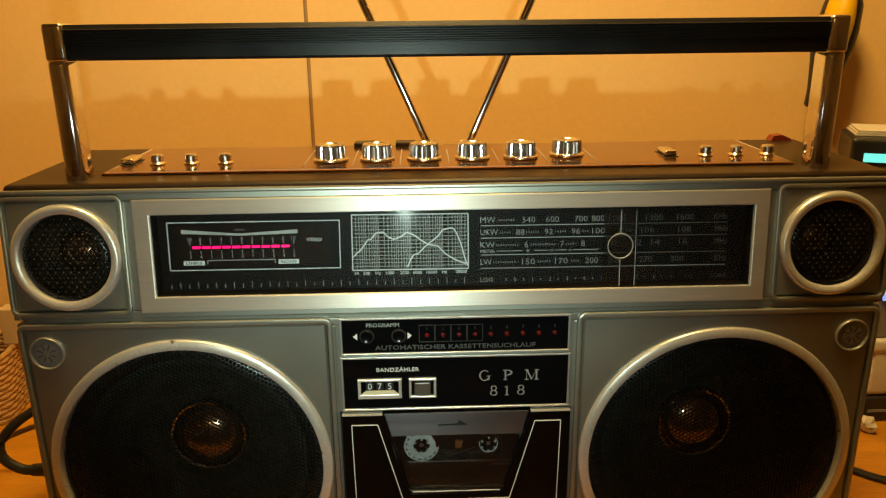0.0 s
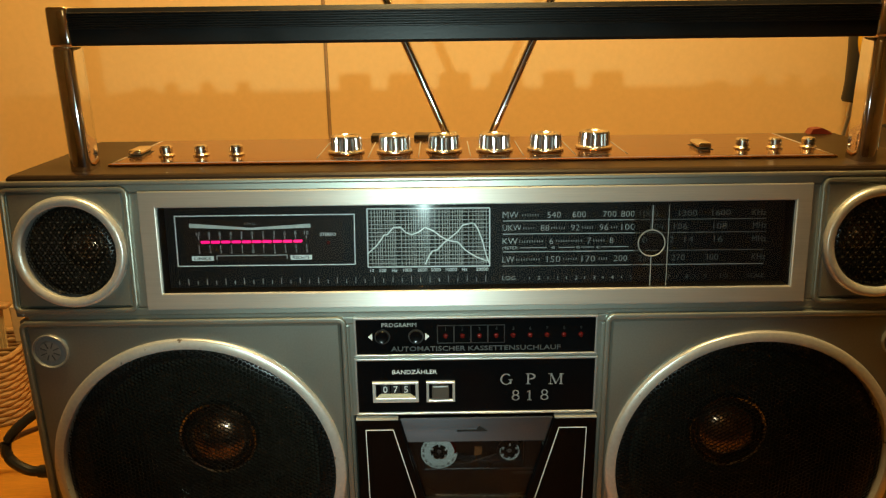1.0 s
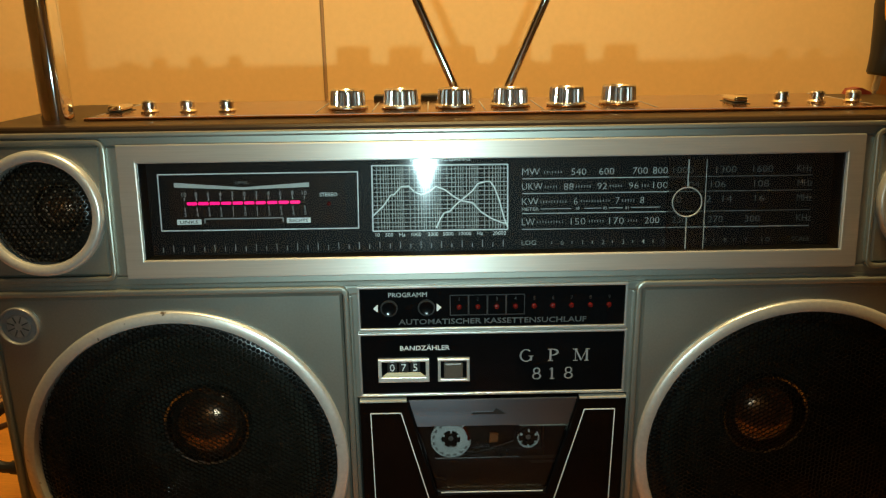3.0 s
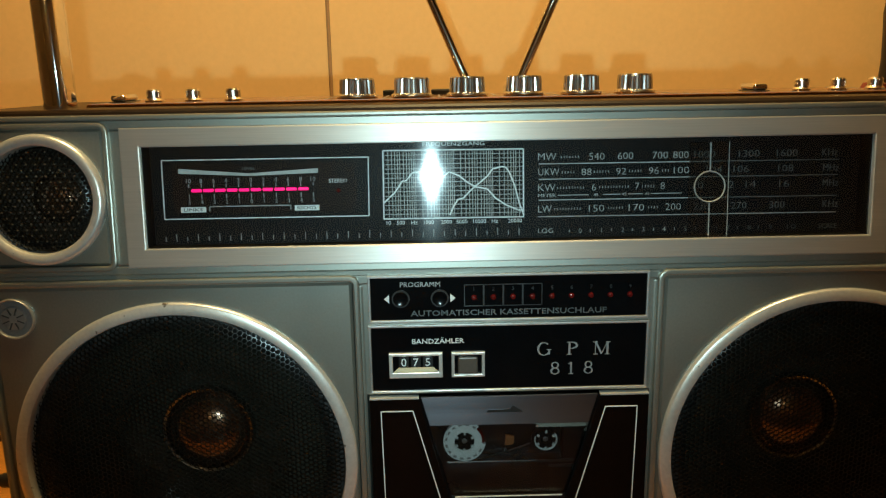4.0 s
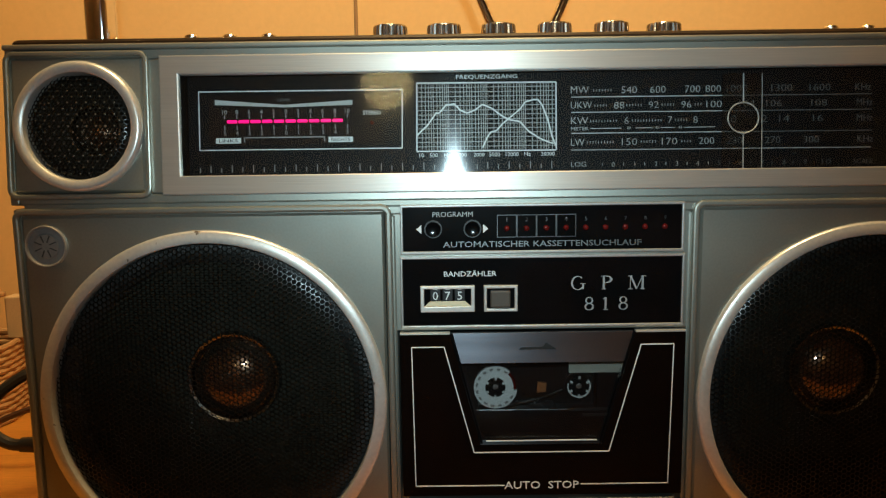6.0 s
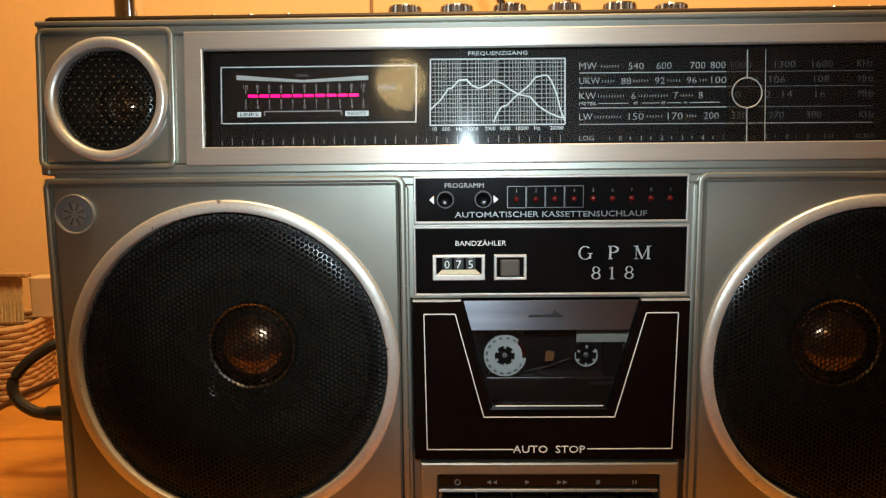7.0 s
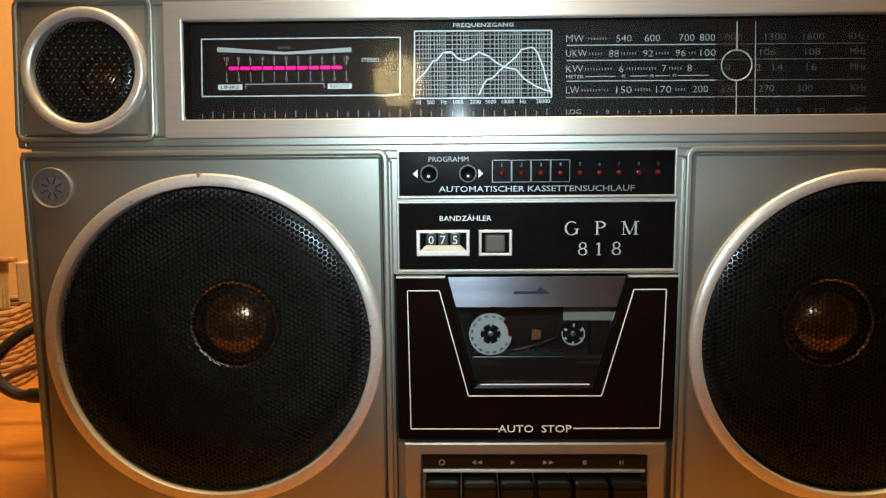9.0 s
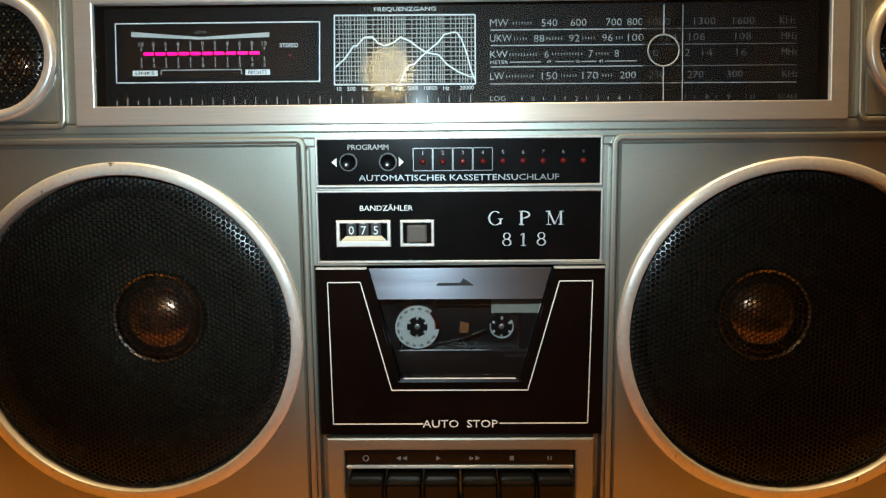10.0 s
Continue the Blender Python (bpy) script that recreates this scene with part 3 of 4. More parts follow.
part("grid_lines", lines, ink_scale, graph, "", DIAL)
curve_a = [(0, 0.24), (0.03, 0.30), (0.07, 0.37), (0.11, 0.48), (0.135, 0.56), (0.16, 0.56), (0.21, 0.68), (0.27, 0.69), (0.31, 0.60), (0.36, 0.555), (0.42, 0.60), (0.47, 0.68), (0.54, 0.62), (0.60, 0.52), (0.66, 0.45), (0.74, 0.42), (0.80, 0.28), (0.88, 0.17), (0.96, 0.10), (1.0, 0.09)]
curve_b = [(0.47, 0.04), (0.50, 0.18), (0.53, 0.27), (0.57, 0.29), (0.62, 0.40), (0.68, 0.50), (0.74, 0.60), (0.78, 0.71), (0.84, 0.74), (0.87, 0.74), (0.90, 0.66), (0.94, 0.45), (0.97, 0.20), (1.0, 0.04)]
curves = bmesh.new()
for pts in (curve_a, curve_b):
    outline([(-0.573 + 0.631 * u, 0.184 + 0.306 * v) for u, v in pts], 0.0065, YD - 0.004, curves, False)
part("response_curves", curves, ink, graph, "", DIAL)
part("graph_title", lettering("FREQUENZGANG", -0.255, 0.5155, YD - 0.002, 0.021, 0.278), ink, graph, "", DIAL)
figures = bmesh.new()
for word, x in (("10", -0.555), ("500", -0.50), ("Hz", -0.438), ("1000", -0.372), ("2000", -0.293), ("5000", -0.222), ("10000", -0.142), ("Hz", -0.072), ("20000", 0.02)):
    lettering(word, x, 0.1655, YD - 0.002, 0.018, bm=figures)
part("graph_figures", figures, ink, graph, "", DIAL)

# tuning scale
scale = part("tuning_scale", outline([(0.126, 0.1805), (1.49, 0.176)], 0.0045, YD, bmesh.new(), False), ink_dim, dial, "printed radio tuning scale", DIAL)
# figures and lines right of the pointer go in the darker grey print
white, grey = bmesh.new(), bmesh.new()
for word, z, tall, wide in (("MW", 0.4515, 0.031, 0.082), ("UKW", 0.383, 0.030, 0.096), ("KW", 0.3125, 0.030, 0.078), ("LW", 0.2155, 0.031, 0.061), ("LOG", 0.1155, 0.022, 0.068)):
    lettering(word, 0.126, z, YD - 0.002, tall, wide, "LEFT", -0.012, white)
for z in (0.4195, 0.3505, 0.256):
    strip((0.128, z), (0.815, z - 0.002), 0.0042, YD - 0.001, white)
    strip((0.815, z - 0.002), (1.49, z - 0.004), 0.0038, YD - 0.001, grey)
lettering("METER", 0.126, 0.2765, YD - 0.002, 0.015, 0.080, "LEFT", bm=white)
for a, b in ((0.215, 0.355), (0.42, 0.50), (0.535, 0.60), (0.64, 0.78)):
    strip((a, 0.2765), (b, 0.2765), 0.0034, YD - 0.001, white)
for row, z, tall in (((("540", 0.391), ("600", 0.521), ("700", 0.678), ("800", 0.772), ("1000", 0.880), ("1300", 1.082), ("1600", 1.255), ("KHz", 1.45)), 0.449, 0.031), ((("88", 0.345), ("92", 0.502), ("96", 0.650), ("100", 0.776), ("104", 0.925), ("106", 1.048), ("108", 1.252), ("MHz", 1.457)), 0.380, 0.030), ((("6", 0.379), ("7", 0.576), ("8", 0.692), ("10", 0.855), ("12", 0.995), ("14", 1.094), ("16", 1.247), ("MHz", 1.459)), 0.3105, 0.031), ((("150", 0.392), ("170", 0.574), ("200", 0.742), ("230", 0.870), ("270", 1.043), ("300", 1.218), ("KHz", 1.463)), 0.2145, 0.031), ((("0", 0.318), ("1", 0.416), ("2", 0.513), ("3", 0.608), ("4", 0.703), ("5", 0.80), ("6", 0.90), ("7", 0.998), ("8", 1.095), ("9", 1.192), ("10", 1.289), ("SCALE", 1.455)), 0.113, 0.021)):
    for word, x in row:
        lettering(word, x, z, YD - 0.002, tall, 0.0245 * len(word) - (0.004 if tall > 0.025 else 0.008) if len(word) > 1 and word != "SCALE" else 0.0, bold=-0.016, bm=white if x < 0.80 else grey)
for word, x in (("49", 0.388), ("45", 0.517), ("41", 0.62)):
    lettering(word, x, 0.2765, YD - 0.006, 0.014, bm=white)
for row, z in (((0.23, 0.33), 0.449), ((0.235, 0.31), 0.380), ((0.38, 0.47), 0.380), ((0.54, 0.61), 0.380), ((0.69, 0.74), 0.380), ((0.215, 0.355), 0.3105), ((0.405, 0.55), 0.3105), ((0.60, 0.67), 0.3105), ((0.20, 0.34), 0.2145), ((0.445, 0.525), 0.2145), ((0.63, 0.69), 0.2145)):
    for k in range(int((row[1] - row[0]) / 0.013)):
        strip((row[0] + 0.013 * k, z - 0.006), (row[0] + 0.013 * k, z + 0.005), 0.0026, YD - 0.001, white)
for k in range(10):
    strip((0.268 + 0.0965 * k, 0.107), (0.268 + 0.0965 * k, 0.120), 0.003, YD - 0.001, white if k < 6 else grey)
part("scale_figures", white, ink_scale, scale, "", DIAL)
part("right_figures", grey, ink_grey, scale, "", DIAL)
ticks = bmesh.new()
for k in range(34):
    x = -1.566 + 0.0486 * k
    strip((x, 0.100), (x, 0.133 if k % 2 else 0.122), 0.0034, YD - 0.001, ticks)
part("log_ticks", ticks, ink_dim, dial, "", DIAL)
pointer = part("pointer_plate", box(0.805, 0.985, 0.030, 0.036, 0.09, 0.515, 0.003, 1), clear_plastic, dial, "clear plastic tuning pointer", POINTER)
pointer.visible_shadow = False
needle = bmesh.new()
strip((0.900, 0.386), (0.900, 0.515), 0.006, 0.03, needle)
strip((0.900, 0.09), (0.900, 0.246), 0.0045, 0.03, needle)
strip((0.984, 0.09), (0.984, 0.515), 0.003, 0.03, needle)
part("needle", needle, ink_dim, pointer, "pale needle", POINTER)
part("pointer_ring", turned([(0.0655, 0.0), (0.069, -0.006), (0.0725, 0.0)], (0.900, 0.028, 0.316), seg=40), ink_dim, pointer, "", POINTER, True)

# ---- the middle block: track finder, tape counter, cassette door, keys ----
middle = part("middle_block", box(-0.705, 0.705, 0.018, 0.08, 1.475, 2.08, 0.006), silver, radio, "silver middle block")
part("block_back", box(-0.705, 0.705, 0.10, 0.16, 0.20, 0.645), silver, middle)


def black_panel(name, x0, x1, z0, z1, label):
    rim = part(name, frame_ring(x0 - 0.012, x1 + 0.012, z0 - 0.013, z1 + 0.013, x0, x1, z0, z1, -0.006, 0.03, 0.004), rim_metal, middle, label)
    part("panel_face", box(x0, x1, 0.004, 0.03, z0, z1), black_gloss, rim, "glossy black face")
    return rim


finder = black_panel("track_finder", -0.655, 0.655, 1.862, 2.070, "glossy black track finder panel")
words = lettering("PROGRAMM", -0.42, 2.036, 0.003, 0.024, 0.19)
part("finder_title", words, ink_scale, finder)
part("finder_lettering", lettering("AUTOMATISCHER KASSETTENSUCHLAUF", 0.0, 1.893, 0.003, 0.028, 0.935, bold=0.008), title_foil, finder)
for x, way in ((-0.58, -1), (-0.266, 1)):
    part("arrow_mark", prism([(x + 0.012 * way, 1.967), (x - 0.012 * way, 1.988), (x - 0.012 * way, 1.946)], 0.0, 0.005), ink, finder)
for x in (-0.513, -0.328):
    button = part("track_button", turned([(0, 0.0), (0.026, -0.004), (0.034, -0.007), (0.036, -0.004)], (x, 0, 1.967), seg=32), black_gloss, finder, "round dished black button", None, True)
    part("button_rim", turned([(0.036, 0.004), (0.036, -0.005), (0.042, -0.005), (0.043, 0.004)], (x, 0, 1.967), seg=32), black_satin, button, "", None, True)
for k in range(9):
    x = -0.166 + 0.0929 * k
    if k < 4:
        part("lamp_cell", outline([(x - 0.0445, 1.925), (x + 0.0445, 1.925), (x + 0.0445, 2.029), (x - 0.0445, 2.029)], 0.004, 0.004, bmesh.new()), foil, finder)
    part("lamp_number", lettering(str(k + 1), x, 2.008, 0.003, 0.018), foil, finder)
    part("track_lamp", turned([(0, -0.014), (0.010, -0.010), (0.015, 0.002)], (x, 0.004, 1.966), seg=16), red_lens, finder, "dark red indicator lamp", None, True)

counter_panel = black_panel("counter_panel", -0.660, 0.662, 1.503, 1.825, "glossy black panel with tape counter")
part("counter_title", lettering("BANDZÄHLER", -0.34, 1.755, 0.003, 0.030, 0.25, bold=0.006), ink, counter_panel)
badge = bmesh.new()


def arc(cx, cz, rx, rz, start, end, thin, thick, n=18):
    """Points and widths of a stroke round an oval, heavy at its sides."""
    turns = [radians(start + (end - start) * k / n) for k in range(n + 1)]
    return [(cx + rx * math.cos(a), cz + rz * math.sin(a)) for a in turns], [thin + (thick - thin) * abs(math.cos(a)) ** 1.5 for a in turns]


def badge_letter(ch, x, z, wide, tall):
    """A book letter with heavy and fine strokes and flat feet."""
    thin, thick, strokes = 0.003, 0.0098, []
    l, r, b, t = x - wide / 2, x + wide / 2, z - tall / 2, z + tall / 2
    line = lambda x0, z0, x1, z1, w: strokes.append(([(x0, z0), (x1, z1)], [w, w]))
    foot = lambda at, h: line(at - 0.012, h, at + 0.012, h, thin)
    if ch == "G":
        strokes.append(arc(x, z, wide / 2 - 0.004, tall / 2 - 0.002, 48, 318, thin, thick))
        line(r - 0.007, b + 0.006, r - 0.007, z - 0.004, thick * 0.9)
        foot(r - 0.008, z - 0.003)
    elif ch == "P":
        line(l + 0.010, b, l + 0.010, t, thick)
        foot(l + 0.010, b + 0.002), foot(l + 0.008, t - 0.002)
        strokes.append(arc(l + 0.014, t - tall * 0.265, wide - 0.020, tall * 0.25, -90, 90, thin, thick))
    elif ch == "M":
        line(l + 0.008, b, l + 0.008, t, thin)
        line(l + 0.008, t, x, b + 0.003, thick * 0.9)
        line(x, b + 0.003, r - 0.010, t, thin)
        line(r - 0.010, b, r - 0.010, t, thick)
        foot(l + 0.008, b + 0.002), foot(l + 0.006, t - 0.002), foot(r - 0.010, b + 0.002), foot(r - 0.008, t - 0.002)
    elif ch == "8":
        strokes.append(arc(x, z + tall * 0.25, wide * 0.36, tall * 0.235, 0, 360, thin, thick * 0.75))
        strokes.append(arc(x, z - tall * 0.24, wide * 0.44, tall * 0.25, 0, 360, thin, thick * 0.85))
    elif ch == "1":
        line(x, b, x, t, thick * 0.9)
        line(x, t - 0.001, x - 0.013, t - 0.010, thin)
        foot(x, b + 0.002)
    for k, (points, widths) in enumerate(strokes):
        ribbon(points, widths, 0.003 - 0.0005 * k, badge)


for ch, x, z, wide, tall in (("G", 0.170, 1.701, 0.064, 0.068), ("P", 0.309, 1.702, 0.052, 0.066), ("M", 0.449, 1.701, 0.076, 0.066), ("8", 0.225, 1.601, 0.042, 0.062), ("1", 0.303, 1.600, 0.030, 0.062), ("8", 0.387, 1.602, 0.042, 0.062)):
    badge_letter(ch, x, z, wide, tall)
part("model_badge", badge, badge_metal, counter_panel, "pale model lettering")
counter = part("tape_counter", frame_ring(-0.578, -0.320, 1.570, 1.696, -0.560, -0.338, 1.598, 1.682, -0.012, 0.03, 0.004), spun, counter_panel, "silver framed tape counter reading 075")
part("counter_lip", prism([(-0.556, 1.600), (-0.342, 1.600), (-0.365, 1.622), (-0.533, 1.622)], -0.006, 0.0), cream, counter, "cream lower edge")
for k, (digit, below) in enumerate((("0", "1"), ("7", "8"), ("5", "6"))):
    x = -0.507 + 0.058 * k
    wheel = part("digit_wheel", box(x - 0.025, x + 0.025, -0.001, 0.02, 1.620, 1.684, 0.003, 1), black_satin, counter)
    both = lettering(digit, x, 1.648, -0.002, 0.040)
    strip((x - 0.010, 1.681), (x + 0.010, 1.681), 0.004, -0.002, both)
    part("digit", both, ink, counter)
reset = part("reset_button", frame_ring(-0.277, -0.116, 1.570, 1.696, -0.262, -0.131, 1.584, 1.682, -0.012, 0.03, 0.004), spun, counter_panel, "silver framed reset button")
part("button_recess", box(-0.264, -0.129, 0.001, 0.02, 1.582, 1.684), black_gloss, reset)
part("button_cap", box(-0.246, -0.150, -0.014, 0.02, 1.588, 1.672, 0.008), brown_cap, reset, "grey-brown button cap")

# cassette door
left = [(-0.678, 1.464), (-0.440, 1.464), (-0.297, 0.910), (0.293, 0.910), (0.447, 1.464), (0.684, 1.464), (0.684, 0.650), (-0.678, 0.650)]
door = part("cassette_door", prism(left, -0.018, 0.03, 0.006), brown_gloss, radio, "glossy brown-black cassette door")
pts = [(-0.18, 0.7005), (-0.616, 0.701), (-0.624, 1.402), (-0.469, 1.402), (-0.329, 0.871), (0.327, 0.871), (0.472, 1.404), (0.628, 1.404), (0.617, 0.7045), (0.192, 0.7035)]
for p, q in list(zip(pts, pts[1:])) + [((-0.27, 0.930), (0.268, 0.930))]:
    part("door_line", strip(p, q, 0.005, -0.018, bmesh.new()), ink, door)
part("door_lettering", lettering("AUTO  STOP", 0.0, 0.7015, -0.019, 0.038, 0.365, bold=0.004), ink, door)
part("door_edge", prism([(-0.678, 1.464), (-0.440, 1.464), (-0.440, 1.471), (-0.678, 1.471)], -0.020, 0.02), spun, door)
part("door_edge", prism([(0.447, 1.464), (0.684, 1.464), (0.684, 1.471), (0.447, 1.471)], -0.020, 0.02), spun, door)
for sx in (-1, 1):
    a, b = ((-0.434, 1.467), (-0.291, 0.916)) if sx < 0 else ((0.441, 1.467), (0.287, 0.916))
    part("window_edge", strip(a, b, 0.010, -0.014, bmesh.new(), 0.006), black_gloss, door)
part("metal_plate", prism([(-0.427, 1.467), (0.434, 1.467), (0.392, 1.318), (-0.388, 1.318)], -0.012, 0.0, 0.003), plate_metal, door, "brushed metal plate with an arrow")
# raised tab on the plate; black colour stands for its dark shading
part("shaded_plate_arrow", prism([(-0.110, 1.384), (0.070, 1.384), (0.020, 1.418), (0.004, 1.398), (-0.100, 1.396)], -0.0155, -0.010), black_satin, door)
window = part("door_window", prism([(-0.388, 1.318), (0.392, 1.318), (0.281, 0.922), (-0.285, 0.922)], 0.002, 0.008), smoked, door, "smoked clear window")
window.visible_shadow = False
part("well", box(-0.50, 0.50, 0.34, 0.36, 0.86, 1.47), dial_brown, door)

# the tape inside
tape = thing("cassette", (0, 0.2, 0.86), "dark translucent compact cassette standing in the door", "cassette")
part("shell", frame_ring(-0.50, 0.50, 0.82, 1.46, -0.30, 0.30, 1.02, 1.24, 0.175, 0.27, 0.008), cassette_shell, tape, "dark plastic shell")
part("shell_back", box(-0.31, 0.31, 0.245, 0.265, 0.98, 1.23), cassette_shell, tape)
part("label", box(0.160, 0.43, 0.168, 0.1745, 1.208, 1.345), paper_grey, tape, "pale paper label")
bars = bmesh.new()
for z, w in ((1.015, 0.20), (0.985, 0.13)):
    strip((0.36 - w, z), (0.36, z), 0.016, 0.174, bars)
part("small_print", bars, foil, tape)
REEL_Z = 1.137


def ring_piece(x, inner, outer, start, end, y0, y1, steps=36):
    """A flat ring, or a piece of one, round a reel's centre."""
    own, n = bmesh.new(), steps
    rows = []
    for k in range(n + 1):
        a = radians(start + (end - start) * k / n)
        rows.append([own.verts.new((x + r * math.cos(a), y, REEL_Z + r * math.sin(a))) for r, y in ((inner, y0), (outer, y0), (outer, y1), (inner, y1))])
    for a, b in zip(rows, rows[1:]):
        for k in range(4):
            own.faces.new((a[k], a[(k + 1) % 4], b[(k + 1) % 4], b[k]))
    own.faces.new(rows[0])
    own.faces.new(rows[-1][::-1])
    return own


def toothed_hub(x, parent):
    """Six small teeth round a dark spindle hole."""
    teeth = bmesh.new()
    for k in range(6):
        a = math.pi / 3 * k + 0.5
        strip((x + 0.040 * math.cos(a), REEL_Z + 0.040 * math.sin(a)), (x + 0.054 * math.cos(a), REEL_Z + 0.054 * math.sin(a)), 0.010, 0.168, teeth, 0.010)
    part("teeth", teeth, reel_white, parent)
    part("spindle", turned([(0, -0.02), (0.016, -0.016), (0.022, 0.03)], (x, 0.19, REEL_Z), seg=16), steel, parent, "", None, True)
    part("hub_hole", turned([(0, 0.0), (0.053, 0.0), (0.053, 0.01)], (x, 0.1735, REEL_Z), seg=28), dial_black, parent)


full = part("reel", ring_piece(-0.212, 0.052, 0.091, 0, 360, 0.165, 0.19, 48), reel_white, tape, "translucent white toothed reel")
toothed_hub(-0.212, full)
part("leader_wind", ring_piece(-0.212, 0.0905, 0.110, 48, 352, 0.163, 0.188, 48), reel_white, full, "white leader tape wound on the reel")
part("tape_edge", ring_piece(-0.212, 0.0915, 0.104, -6, 46, 0.168, 0.188, 12), red_lens, full)
for k in range(13):
    a = radians(58 + 22.5 * k)
    part("reel_slot", strip((-0.212 + 0.090 * math.cos(a), REEL_Z + 0.090 * math.sin(a)), (-0.212 + 0.101 * math.cos(a), REEL_Z + 0.101 * math.sin(a)), 0.019, 0.1625, bmesh.new(), 0.001), grey_plastic, full)
empty = part("reel", ring_piece(0.212, 0.060, 0.075, 0, 360, 0.172, 0.19, 40), cassette_shell, tape, "dark empty reel")
toothed_hub(0.212, empty)
part("reel_rim", ring_piece(0.212, 0.0545, 0.060, 165, 395, 0.164, 0.18, 30), reel_white, empty, "thin white rim")
part("tape_strand", tube([(-0.16, 0.168, 1.030), (0.0, 0.168, 1.072), (0.13, 0.168, 1.118)], 0.006, 8), smoked_chrome, tape, "strand of brown tape")
part("pressure_spring", prism([(0.0, 1.10), (0.045, 1.105), (0.05, 1.15), (0.004, 1.158)], 0.185, 0.2, 0.004), felt_orange, tape, "copper coloured pressure spring")
part("tape_bottom", box(-0.36, 0.36, 0.176, 0.19, 0.84, 0.985), tape_brown, tape, "brown lower edge")

# key strip
keys = part("key_block", frame_ring(-0.652, 0.650, 0.20, 0.630, -0.565, 0.560, 0.24, 0.565, -0.022, 0.06, 0.010), silver, radio, "silver surround of the tape keys")
part("key_label_strip", box(-0.56, 0.555, -0.006, 0.03, 0.488, 0.562, 0.003, 1), black_gloss, keys, "black strip with key symbols")
part("key_ledge", box(-0.56, 0.555, -0.012, 0.03, 0.468, 0.484, 0.003, 1), brushed, keys)
part("key_recess", box(-0.565, 0.560, 0.12, 0.14, 0.22, 0.48), dial_black, keys)
signs = turned([(0.012, 0.0), (0.016, 0.0), (0.016, 0.003), (0.010, 0.003)], (-0.464, -0.009, 0.5205), seg=20, closed=True)
for x, way in ((-0.303, -1), (-0.273, -1), (-0.107, 1), (0.055, 1), (0.085, 1)):
    prism([(x - 0.011 * way, 0.532), (x + 0.012 * way, 0.5205), (x - 0.011 * way, 0.509)], -0.009, -0.005, bm=signs)
box(0.242, 0.262, -0.009, -0.005, 0.510, 0.531, bm=signs)
box(0.427, 0.433, -0.009, -0.005, 0.510, 0.531, bm=signs)
box(0.441, 0.447, -0.009, -0.005, 0.510, 0.531, bm=signs)
part("key_symbols", signs, ink_dim, keys)
for k in range(6):
    x = -0.55 + 0.1833 * k
    part("tape_key", box(x + 0.004, x + 0.179, -0.12, 0.10, 0.30, 0.448, 0.022, 3), black_gloss, keys, "glossy black piano key")

# ---- top of the radio ----
KNOB_X = (-0.733, -0.449, -0.160, 0.138, 0.438, 0.734)
for x in KNOB_X:
    h, n = 0.100, 72
    knob, back = bmesh.new(), 0.66 if x > 0.7 else 0.60
    loops = []
    for r, z, rib in ((0.104, 0.0, 0), (0.108, 0.006, 0), (0.107, 0.014, 0), (0.098, 0.019, 0), (0.094, 0.022, 1), (0.090, h - 0.010, 1), (0.084, h, 0), (0.066, h, 0), (0.060, h - 0.006, 0)):
        loops.append([knob.verts.new((x + (r - 0.006 * rib * (k % 3 == 0)) * math.cos(2 * math.pi * k / n), back + (r - 0.006 * rib * (k % 3 == 0)) * math.sin(2 * math.pi * k / n), 2.886 + z)) for k in range(n)])
    for a, b in zip(loops, loops[1:]):
        for k in range(n):
            knob.faces.new((a[k], a[(k + 1) % n], b[(k + 1) % n], b[k]))
    knob.faces.new(loops[-1])
    part("knob", knob, knob_chrome, radio, "ribbed chrome control knob")
for x in (-1.775, -1.573, -1.368, 1.580, 1.770, 1.965):
    lever = bmesh.new()
    turned([(0, 0), (0.046, 0), (0.047, 0.010), (0.040, 0.016), (0.037, 0.020), (0.038, 0.054), (0.032, 0.063), (0, 0.065)], (x, 0.56, 2.884), "z", 24, bm=lever)
    part("toggle_switch", lever, knob_chrome, radio, "small chrome switch", smooth=True)
for x in (-1.955, 1.36):
    base = part("push_button", box(x - 0.046, x + 0.046, 0.53, 0.73, 2.880, 2.890, 0.004), black_satin, radio, "oval chrome push button")
    part("button_top", box(x - 0.04, x + 0.04, 0.54, 0.72, 2.890, 2.925, 0.016, 3), chrome, base, smooth=True)
for x in (-0.88, -0.59, -0.305, -0.01, 0.29, 0.585, 0.88):
    part("panel_line", box(x - 0.003, x + 0.003, 0.42, 0.95, 2.8855, 2.8875), ink_dim, radio)
edge = bmesh.new()
for x0, x1, y0, y1 in ((-2.0, 2.0, 0.325, 0.333), (-2.0, -1.992, 0.333, 1.12), (1.992, 2.0, 0.333, 1.12)):
    box(x0, x1, y0, y1, 2.8855, 2.8875, bm=edge)
part("panel_outline", edge, ink_scale, radio, "fine pale line round the control panel")
for x in KNOB_X:
    part("panel_print", box(x - 0.05, x + 0.05, 0.41, 0.43, 2.8855, 2.8875), ink_grey, radio)
for x in (-0.56, -0.28):
    part("rear_socket", box(x - 0.07, x + 0.07, 1.06, 1.18, 2.86, 2.915, 0.01), black_satin, radio)


